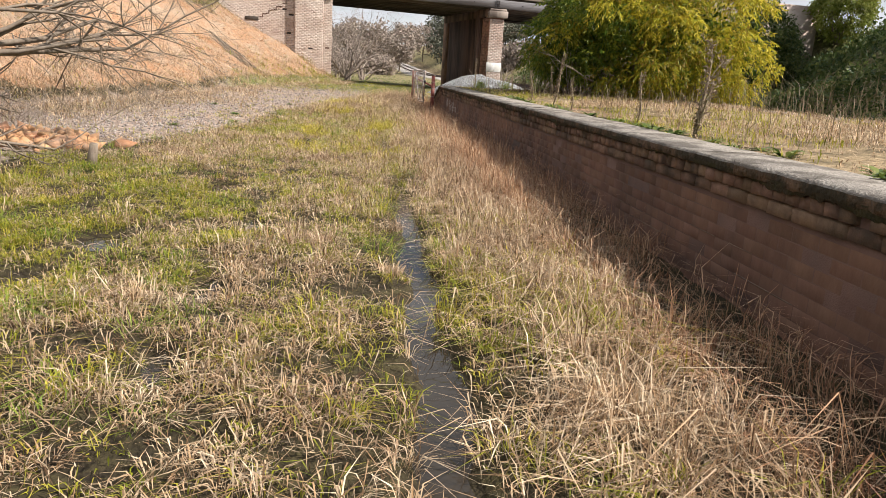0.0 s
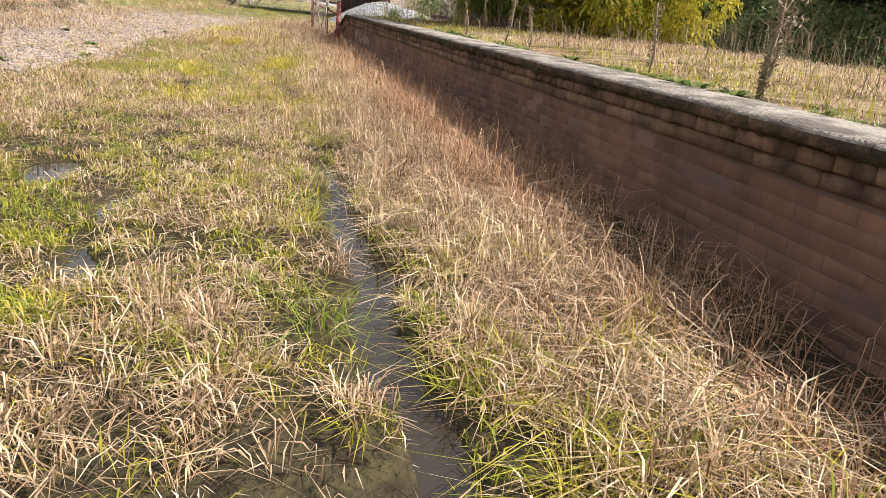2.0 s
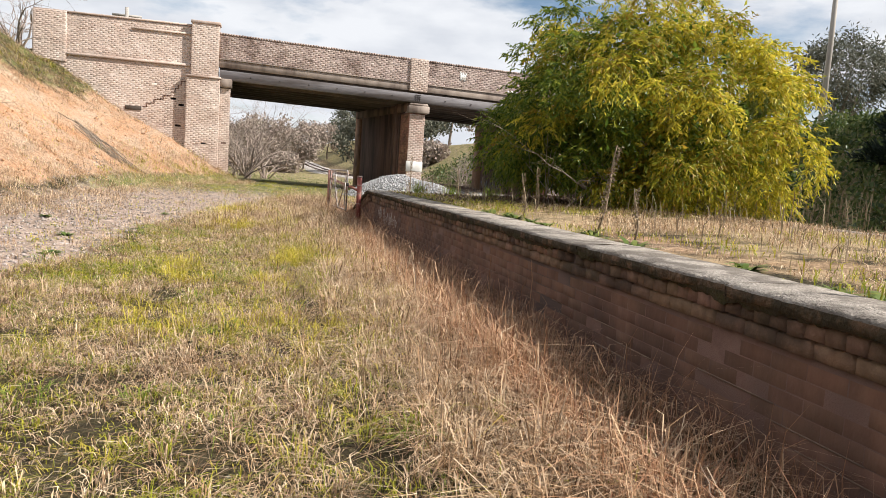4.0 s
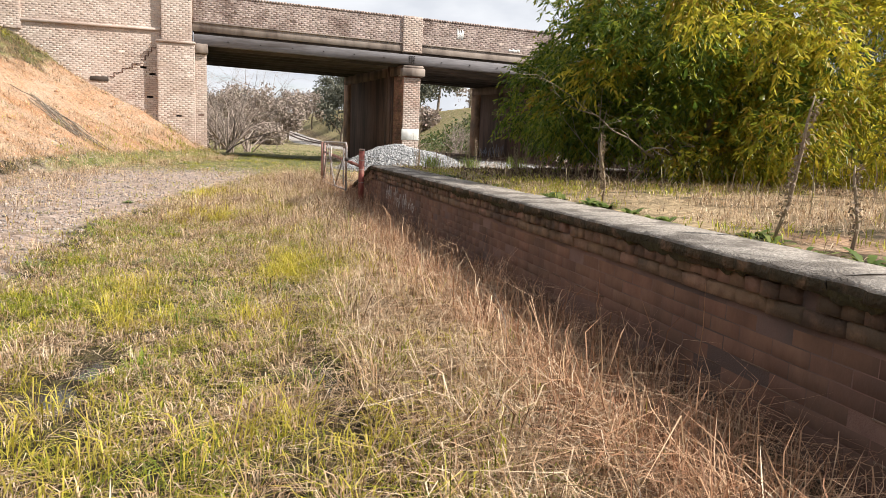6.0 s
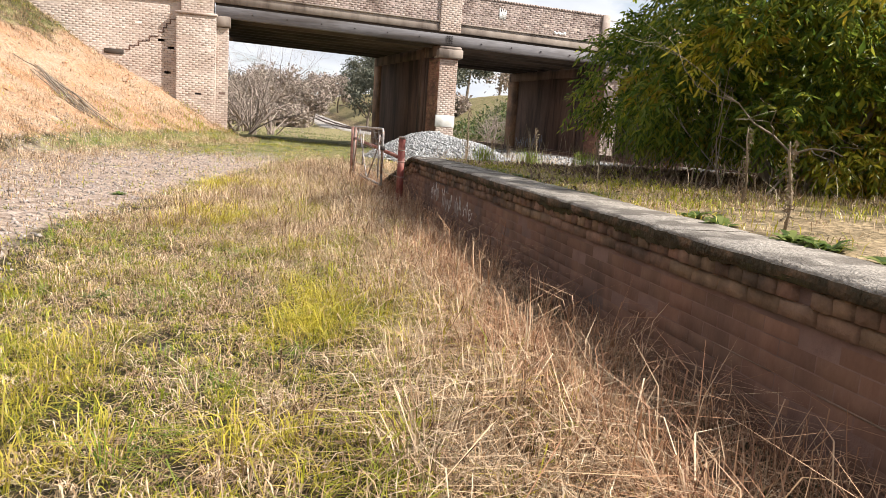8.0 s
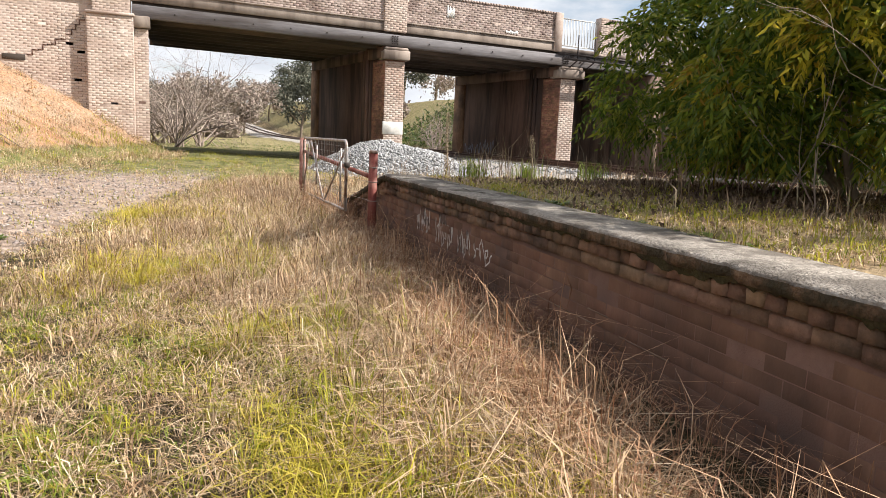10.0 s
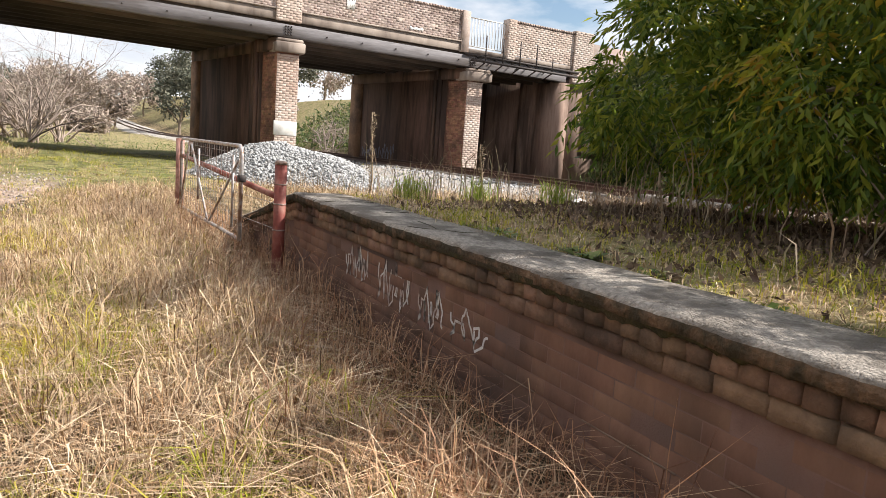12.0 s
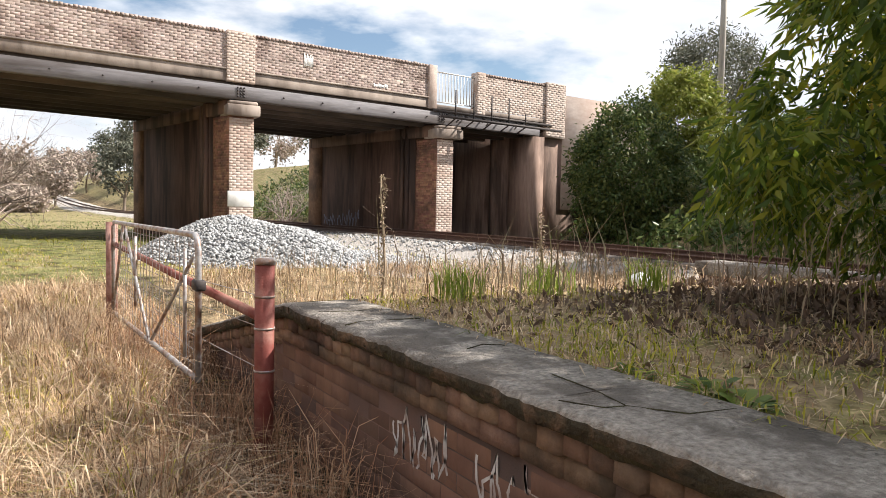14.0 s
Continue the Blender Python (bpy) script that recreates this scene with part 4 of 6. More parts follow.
# ---------------------------------------------------------------- plants: builders
def blades(pos, h, w, lean, turn, droop=0.35):
    """Grass blades or stalks: two triangles each, kinked at the middle and bending over as they rise."""
    n = len(pos)
    dx, dy = np.cos(turn), np.sin(turn)
    sx, sy = -dy * w / 2, dx * w / 2
    fx, fy = dx * lean * h, dy * lean * h
    v = np.zeros((n, 4, 3))
    v[:, 0] = pos
    mid = pos + np.stack([fx * 0.4, fy * 0.4, h * 0.6], -1)
    v[:, 1] = mid + np.stack([sx, sy, 0 * h], -1)
    v[:, 2] = mid - np.stack([sx, sy, 0 * h], -1)
    kink = turn + rng.normal(0, 0.8, n)
    out = lean * h * (0.6 + droop)
    v[:, 3] = mid + np.stack([np.cos(kink) * out, np.sin(kink) * out, h * (0.4 - 0.45 * lean * (0.6 + droop)).clip(-0.4, 0.4)], -1)
    i = np.arange(n)[:, None] * 4
    return v.reshape(-1, 3), np.concatenate([i + np.array([[0, 1, 2]]), i + np.array([[2, 1, 3]])]), None


def scatter(n, x0, x1, y0, y1, keep):
    """Points in a rectangle of the plan, kept with the chance keep(x, y)."""
    x, y = rng.uniform(x0, x1, n), rng.uniform(y0, y1, n)
    k = rng.random(n) < keep(x, y)
    return x[k], y[k]


def grass(name, x, y, z, h, w, lean, mat, label, category="grass", jitter=0.35):
    n = len(x)
    hh = h * (1 + jitter * rng.normal(size=n)).clip(0.35, 1.9)
    v, t, q = blades(np.stack([x, y, z], -1), hh, w * rng.uniform(0.7, 1.3, n), np.abs(rng.normal(lean, lean * 0.6, n)), rng.uniform(0, math.tau, n))
    return tagged(new(name, mesh_from(name, v, t, q, mat)), label, category, kind="stuff")


def leaves(pos, length, width, down, mat, name, fold=0.25, out=None):
    """Pointed leaves, two triangles each, pointing partly down and partly outwards."""
    n = len(pos)
    d = rng.normal(size=(n, 3))
    if out is not None:
        d = d * 0.7 + out
    d[:, 2] -= down
    d /= np.linalg.norm(d, axis=1)[:, None]
    r = rng.normal(size=(n, 3))
    s = np.cross(d, r)
    s /= np.linalg.norm(s, axis=1)[:, None]
    L = length * rng.uniform(0.7, 1.3, n)[:, None]
    W = width * rng.uniform(0.7, 1.3, n)[:, None]
    u = np.cross(s, d)
    v = np.stack([pos, pos + d * L * 0.45 + s * W / 2 + u * W * fold, pos + d * L, pos + d * L * 0.45 - s * W / 2 + u * W * fold], 1)
    i = np.arange(n)[:, None] * 4
    return mesh_from(name, v.reshape(-1, 3), np.concatenate([i + np.array([[0, 1, 2]]), i + np.array([[0, 2, 3]])]), None, mat)


def crown_points(n, centre, radii, clumps, spread, seed, hang=0.0, floor=None, lump=0.16):
    """Leaf places gathered in clumps over an uneven crown, with gaps between them."""
    r = np.random.default_rng(seed)
    d = r.normal(size=(clumps, 3))
    d /= np.linalg.norm(d, axis=1)[:, None]
    rad = 1 + lump * fbm(d[:, 0] * 2 + d[:, 2], d[:, 1] * 2 - d[:, 2], 1.3, seed) + 0.05 * r.normal(size=clumps)
    rad *= r.uniform(0.35, 1, clumps) ** 0.28
    c = np.array(centre) + d * rad[:, None] * np.array(radii)
    k = r.integers(0, clumps, n)
    off = r.normal(size=(n, 3)) * spread
    if hang:
        off[:, 2] -= np.abs(r.normal(size=n)) * hang
    p = c[k] + off
    if floor is not None:
        p[:, 2] = np.maximum(p[:, 2], floor + 0.05 * r.random(n))
    return p, d[k]


def limb(shape, p, d, length, radius, depth, r, wander=0.25, kids=3, ratio=0.66, lift=0.0, sides=5):
    """A tapering, crooked limb with smaller ones growing from it."""
    p, d = Vector(p), Vector(d).normalized()
    pts, radii = [p.copy()], [radius]
    seg = 4
    for i in range(seg):
        d = (d + Vector(r.normal(0, wander, 3)) + Vector((0, 0, lift))).normalized()
        p = p + d * length / seg
        pts.append(p.copy())
        radii.append(radius * (1 - 0.62 * (i + 1) / seg))
    shape.tube(pts, radii, sides, False)
    if depth > 0:
        for k in range(kids):
            i = r.integers(1, seg + 1)
            nd = (d + Vector(r.normal(0, 0.62, 3))).normalized()
            limb(shape, pts[i], nd, length * ratio * r.uniform(0.7, 1.15), max(radii[i] * 0.7, 0.002), depth - 1, r, wander, kids, ratio, lift, max(3, sides - 1))


# ---------------------------------------------------------------- grass of the trackbed
def on_bed(x, y):
    z = height(x, y)
    wet = np.clip((z - WATER - 0.002) / 0.02, 0.015, 1)
    return smooth(-0.25, 0.35, x - road_edge(y) + 0.5 * fbm(x, y, 0.9, 21)) * wet


def rut(x, y):
    r = 1 - 0.75 * np.exp(-((x - 1.47 - 0.05 * np.sin(y * 0.7)) / 0.16) ** 2) * smooth(22, 15, y)
    r = r - 0.65 * np.exp(-((x - 1.14 - 0.05 * np.sin(y * 0.7)) / 0.075) ** 2) * smooth(10, 6, y)
    r = r - 0.3 * np.exp(-((x - 0.22 - 0.05 * np.sin(y * 0.7)) / 0.15) ** 2) * smooth(24, 15, y)
    return r


def greenness(x, y):
    g = 0.43 + 0.60 * fbm(x, y, 0.8, 22) + 0.38 * fbm(x, y, 3.0, 23)
    g = g + 0.45 * smooth(0.3, -1.2, x) * smooth(11.5, 9, y) * smooth(4, 6, y) + 0.12 * smooth(1.2, 0.0, x) * smooth(20, 13, y)
    g = g - 0.30 * smooth(1.55, 2.2, x) - 0.10 * smooth(16, 22, y)
    return np.clip(g, 0.05, 0.95)


def tall(x, y):
    """Sward height in metres."""
    t = 0.066 + 0.035 * smooth(0.6, 1.8, x) + 0.06 * smooth(1.6, 2.3, x) + 0.04 * fbm(x, y, 1.4, 24)
    return t + 0.06 * smooth(17, 23, y) * smooth(-0.5, 1.5, x) + 0.04 * smooth(6, 14, y) * smooth(0.8, 1.8, x)


def near(y):
    return np.interp(y, [1, 3, 9, 16, 24, 30], [0.5, 1.0, 0.95, 0.9, 0.7, 0.35])


def tufts(name, cx, cy, per, h, w, lean, mat, label, spread=0.035, jitter=0.35, category="grass"):
    """Grass in tufts whose blades fall outwards, each tuft with its own height."""
    k = np.repeat(np.arange(len(cx)), per)
    off = rng.normal(0, spread, (len(k), 2)) * rng.uniform(0.6, 1.7, len(cx))[k][:, None]
    x, y = cx[k] + off[:, 0], cy[k] + off[:, 1]
    ok = ((x < 3.37) | (x > 3.9)) & ((height(x, y) > WATER + 0.003) | (rng.random(len(x)) < 0.16))
    k, x, y, off = k[ok], x[ok], y[ok], off[ok]
    n = len(x)
    hh = (h * np.exp(rng.normal(0, 0.30, len(cx))))[k] * (1 + jitter * rng.normal(size=n)).clip(0.3, 1.5)
    side = rng.normal(0, 0.35, len(cx))[k]
    turn = np.arctan2(off[:, 1] + 0.02 * np.sin(side * 9), off[:, 0] + 0.02 * np.cos(side * 9)) + rng.normal(0, 0.7, n)
    v, t, q = blades(np.stack([x, y, height(x, y) - 0.01], -1), hh, w * rng.uniform(0.6, 1.35, n), np.abs(rng.normal(lean, lean * 0.55, n)), turn, rng.uniform(0.1, 0.9, n))
    return tagged(new(name, mesh_from(name, v, t, q, mat)), label, category, kind="stuff")


def bed_tufts(n, keep):
    return scatter(n, -3.6, 3.34, 1.9, 31, lambda x, y: on_bed(x, y) * near(y) * keep(x, y))


def lit(x, y):
    return 1 - 0.8 * smooth(2.5, 2.8, x + 0.15 * fbm(x, y, 1.5, 52)) * smooth(27, 24, y)


def patchy(x, y):
    p = (0.35 + 0.65 * smooth(-0.3, 0.2, fbm(x, y, 2.6, 51))) * (0.22 + 0.78 * smooth(-0.30, 0.15, fbm(x, y, 6.5, 53)))
    return p + (1 - p) * 0.6 * smooth(8, 16, y)


x, y = bed_tufts(56000, lambda x, y: rut(x, y) * (1 - greenness(x, y)) * patchy(x, y) * lit(x, y))
tufts("dry_grass", x, y, 28, tall(x, y) * 0.95, 0.0055, 0.85, M["straw"], "straw-coloured dead grass matted over the wet trackbed")
x, y = bed_tufts(44000, lambda x, y: (0.35 + 0.65 * rut(x, y)) * greenness(x, y) * patchy(x, y) * lit(x, y))
tufts("green_grass", x, y, 24, tall(x, y) * 0.85, 0.0056, 0.8, M["green"], "yellow-green grass growing through the dead sward")
x, y = bed_tufts(150000, lambda x, y: (0.4 + 0.6 * rut(x, y)) * 0.75 * (0.35 + 0.65 * patchy(x, y)))
grass("thatch", x, y, height(x, y) + 0.03 * rng.random(len(x)), 0.03 + 0.3 * tall(x, y), 0.0056, 1.4, M["straw"], "flattened straw lying over the ground")
# rank dead growth along the platform wall
x, y = scatter(7500, 2.3, 3.33, 2.0, 28.0, lambda x, y: smooth(2.45, 2.85, x + 0.2 * fbm(x, y, 1.0, 25) - 0.2 * smooth(18, 24, y)) * near(y) * (0.35 + 0.65 * smooth(-0.3, 0.3, fbm(x, y, 1.6, 26))))
tufts("rank_grass", x, y, 26, 0.19 + 0.06 * smooth(5, 12, y), 0.005, 0.7, M["reed"], "rank brown dead grass at the foot of the wall", 0.06)
x, y = scatter(9500, 1.5, 3.33, 6.0, 27.0, lambda x, y: smooth(2.15, 2.7, x + 0.4 * fbm(x, y, 0.8, 71)) * smooth(7, 12, y) * (0.3 + 0.7 * smooth(-0.25, 0.2, fbm(x, y, 1.3, 73))))
tufts("rank_grass", x, y, 28, 0.20 + 0.05 * smooth(2.5, 3.0, x), 0.0050, 0.6, M["reed"], "rank russet dead grass near the platform ramp", 0.06)
x, y = scatter(5600, 0.0, 2.7, 10.0, 26.0, lambda x, y: smooth(0.0, 0.25, fbm(x, y, 0.9, 72)) * smooth(11, 18, y))
tufts("golden_grass", x, y, 26, np.full(len(x), 0.135), 0.006, 0.7, M["golden"], "golden yellow-green grass among the dead stems", 0.06)
x, y = scatter(2600, 1.6, 3.2, 2.0, 28.0, lambda x, y: smooth(1.8, 2.3, x) * smooth(2.8, 2.6, x) * near(y) * smooth(-0.1, 0.4, fbm(x, y, 1.1, 27)))
tufts("seeding_grass", x, y, 34, np.full(len(x), 0.21), 0.0046, 0.8, M["straw"], "tall bleached seeding grass stems", 0.06)
x, y = scatter(2000, -0.6, 2.75, 19.5, 31.0, lambda x, y: smooth(19.5, 23, y) * smooth(0.0, 0.9, x - road_edge(y)) * (0.35 + 0.65 * smooth(-0.3, 0.2, fbm(x, y, 1.2, 74))))
tufts("bleached_grass", x, y, 26, np.full(len(x), 0.19), 0.0062, 0.6, M["straw"], "tall bleached dead grass before the gate", 0.06)
# fresh tufts
x, y = scatter(560, -3.0, 2.6, 2.2, 26, lambda x, y: (0.6 * smooth(2.4, -0.5, x) + 0.12) * (on_bed(x, y) > 0.03))
tufts("grass_tufts", x, y, 44, np.full(len(x), 0.085), 0.006, 0.9, M["fresh"], "bright green tufts of new grass", 0.05)
x, y = scatter(5200, -7, 3, 11, 40, lambda x, y: smooth(0.4, -0.2, x - road_edge(y)) * smooth(0.4, -0.4, bank_foot(y) - x) * (0.85 * np.exp(-((x - road_edge(y)) / 0.8) ** 2) + 0.5 * smooth(0.0, 0.4, fbm(x, y, 0.45, 62)) + 0.02))
k = rng.random(len(x)) < 0.6
tufts("road_straw", x[k], y[k], 22, np.full(k.sum(), 0.075), 0.006, 0.9, M["straw"], "bleached grass tufts along the gravel road", 0.07)
tufts("road_tufts", x[~k], y[~k], 20, np.full((~k).sum(), 0.055), 0.0065, 0.9, M["green"], "low green tufts on the gravel road", 0.07)
x, y = scatter(6500, -11, 0.5, 14, 43, lambda x, y: np.exp(-((bank_foot(y) - x - 0.6) / 1.7) ** 2) * 0.75 + 0.8 * smooth(4.6, 6.0, bank_foot(y) - x + 1.5 * fbm(x, y, 0.4, 63)) + 0.05)
tufts("bank_tufts", x, y, 24, np.full(len(x), 0.15), 0.009, 0.85, M["straw"], "pale dry tufts on the clay bank", 0.10)
x, y = scatter(2200, -12, 0.5, 20, 43, lambda x, y: 0.7 * np.exp(-((bank_foot(y) - x - 0.6) / 0.7) ** 2) * smooth(30, 40, y) + 0.6 * smooth(6.5, 8.0, bank_foot(y) - x + 1.5 * fbm(x, y, 0.4, 64)))
tufts("bank_weeds", x, y, 26, np.full(len(x), 0.17), 0.010, 0.75, M["green"], "green weeds on the clay bank", 0.10)
# sparse grass on road, under the bridge and on the bank
x, y = scatter(110000, -9, 12, 12, 47, lambda x, y: (0.10 + 0.55 * smooth(0.05, 0.5, fbm(x, y, 0.5, 28))) * smooth(2.6, 0.5, x - road_edge(y) - 2.0 * smooth(28, 33, y) * 5) * smooth(-0.6, 0.4, zones(x, y)["turf"] - 0.2 + 0.5 * fbm(x, y, 0.8, 29)) * ((x < 3.2) | (y > 28.5)))
grass("road_grass", x, y, height(x, y) - 0.01, np.full(len(x), 0.10), 0.011, 0.6, M["green"], "thin short grass on the gravel road")
x, y = scatter(40000, -12, 0, 14, 43, lambda x, y: smooth(0, 2, bank_foot(y) - x) * (smooth(5.5, 8, bank_foot(y) - x) + 0.9 * smooth(-0.25, 0.35, fbm(x, y, 0.45, 30)) * smooth(33, 42, y) * 0.5 + 0.015))
grass("bank_grass", x, y, height(x, y) - 0.02, np.full(len(x), 0.22), 0.014, 0.6, M["stalk"], "grey-brown dry grass on the clay bank")
x, y = scatter(26000, -5, 0, 33, 43, lambda x, y: smooth(0.0, 0.5, bank_foot(y) - x) * smooth(2.0, 0.6, bank_foot(y) - x) * smooth(34, 41, y) * smooth(-0.3, 0.3, fbm(x, y, 0.8, 61)))
grass("bank_green", x, y, height(x, y) - 0.02, np.full(len(x), 0.2), 0.014, 0.6, M["green"], "green weeds along the foot of the bank")

# platform top
def on_top(x, y):
    return top_z(y) - 0.035 + 0.03 * fbm(x, y, 1.2, 11) + 0.05 * smooth(4.2, 6.5, x) * smooth(END, END - 2, y)


x, y = scatter(95000, 3.84, 9.4, 4, 27.5, lambda x, y: (0.10 + 0.90 * smooth(-0.15, 0.3, fbm(x, y, 0.8, 31))) * smooth(3.82, 4.3, x) * (1 - 0.9 * smooth(20.5, 21.5, y) * smooth(5.0, 5.8, x) * smooth(25, 24, y)))
grass("platform_grass", x, y, on_top(x, y) - 0.01, 0.05 + 0.05 * smooth(4.0, 6.0, x), 0.0065, 0.95, M["straw"], "short bleached grass on the platform")
x, y = scatter(90000, 3.84, 8.5, 4, 27.5, lambda x, y: smooth(0.0, 0.4, fbm(x, y, 0.9, 32)) * (0.25 + 0.2 * smooth(15, 21, y)))
grass("platform_green", x, y, on_top(x, y) - 0.01, np.full(len(x), 0.09), 0.0085, 0.6, M["green"], "green grass patches on the platform")
x, y = scatter(34000, 4.0, 13.0, 24.0, 33.5, lambda x, y: smooth(24, 26, y) * (0.4 + 0.6 * smooth(-0.2, 0.3, fbm(x, y, 0.7, 33))))
grass("verge_grass", x, y, np.where((x < 9.5) & (y < 28), np.maximum(on_top(x, y), height(x, y)), height(x, y)) - 0.02, np.full(len(x), 0.22), 0.009, 0.5, M["straw"], "tall pale grass between platform end and track")
x, y = scatter(5200, 4.3, 12.0, 20.5, 33.0, lambda x, y: smooth(-0.1, 0.35, fbm(x, y, 0.8, 34)))
grass("weed_stems", x, y, np.where((x < 9.5) & (y < 28), np.maximum(on_top(x, y), height(x, y)), height(x, y)), np.full(len(x), 0.55), 0.009, 0.22, M["stalk"], "dead upright weed stems")
x, y = scatter(4600, 4.3, 13.5, 5, 20.5, lambda x, y: 0.25 + 0.75 * smooth(7, 10.5, x))
grass("weed_stems", x, y, on_top(x, y) * (x < 9.5) + height(x, y) * (x >= 9.5), np.where(x > 8, 0.60, 0.30), 0.009, 0.22, M["stalk"], "dead upright weed stems")
# far banks and ballast verge
x, y = scatter(24000, 15, 34, 22, 44, lambda x, y: smooth(0.5, 2.5, x - bank_foot_right(y) + 1.5) * smooth(0, 1, x - track_x(y) - 2.2))
grass("far_bank_grass", x, y, height(x, y) - 0.02, np.full(len(x), 0.4), 0.03, 0.5, M["ivy"], "dark green growth on the far bank")
x, y = scatter(20000, 8, 34, 52.5, 75, lambda x, y: smooth(0, 1, x - bank_foot_right(y)) + 0.0 * x)
grass("far_bank_grass", x, y, height(x, y) - 0.02, np.full(len(x), 0.45), 0.04, 0.5, M["ivy"], "green growth on the cutting beyond the bridge")
x, y = scatter(14000, -12, 9, 53, 90, lambda x, y: (np.abs(x - track_x(y)) > 3) * (0.15 + 0.85 * smooth(-0.1, 0.4, fbm(x, y, 0.2, 35))))
grass("meadow_grass", x, y, height(x, y) - 0.02, np.full(len(x), 0.10), 0.03, 0.9, M["ivy"], "green grass beside the track beyond the bridge")


# ---------------------------------------------------------------- trees
def leafy_tree(name, base, stems, crown, label, category="tree"):
    t = thing(name, base, label, category)
    r = np.random.default_rng(stems[3])
    s = Shape()
    for i in range(stems[0]):
        a = i * math.tau / stems[0] + r.normal(0, 0.2)
        d = (math.cos(a) * stems[4], math.sin(a) * stems[4], 1)
        limb(s, (base[0] + 0.12 * math.cos(a), base[1] + 0.12 * math.sin(a), base[2] - 0.1), d, stems[1], stems[2], 3, r, 0.16, 3, 0.62, 0.02)
    part("trunk", s.mesh("trunk", M["bark"], True), t)
    for nm, n, c, rad, clumps, spread, hang, ln, wd, down, mat, fl in crown:
        p, out = crown_points(n, c, rad, clumps, spread, stems[3] + len(nm) + int(n % 97), hang, fl)
        part(nm, leaves(p, ln, wd, down, mat, nm, out=out * 0.5), t)
    return t


def spray_leaves(tips, out, per, length, leaf, width, name, mat, seed):
    """Drooping feathered sprays: leaflets in two rows along a sagging stalk."""
    r = np.random.default_rng(seed)
    n = len(tips)
    axis = out * 0.9 + r.normal(0, 0.55, (n, 3))
    axis[:, 2] -= 0.35
    axis /= np.linalg.norm(axis, axis=1)[:, None]
    side = np.cross(axis, [0, 0, 1.0] + r.normal(0, 0.25, (n, 3)))
    side /= np.linalg.norm(side, axis=1)[:, None] + 1e-6
    f = (np.arange(per) + 0.5) / per
    L = length * r.uniform(0.65, 1.3, n)
    pos = tips[:, None] + axis[:, None] * (L[:, None] * f[None])[..., None]
    pos[..., 2] -= 0.45 * L[:, None] * f[None] ** 2
    flip = np.where(np.arange(per) % 2, 1.0, -1.0)[None, :, None]
    d = axis[:, None] * 0.6 + side[:, None] * flip * 0.75 + r.normal(0, 0.28, (n, per, 3))
    d[..., 2] -= 0.65
    d /= np.linalg.norm(d, axis=2)[..., None]
    s_ = np.cross(d, r.normal(0, 1, (n, per, 3)))
    s_ /= np.linalg.norm(s_, axis=2)[..., None] + 1e-6
    ll = (leaf * r.uniform(0.7, 1.25, (n, per)))[..., None]
    ww = (width * r.uniform(0.7, 1.25, (n, per)))[..., None]
    u = np.cross(s_, d)
    v = np.stack([pos, pos + d * ll * 0.4 + s_ * ww / 2 + u * ww * 0.2, pos + d * ll - u * ww * 0.3, pos + d * ll * 0.4 - s_ * ww / 2 + u * ww * 0.2], 2)
    i = np.arange(n * per)[:, None] * 4
    return mesh_from(name, v.reshape(-1, 3), np.concatenate([i + np.array([[0, 1, 2]]), i + np.array([[0, 2, 3]])]), None, mat)


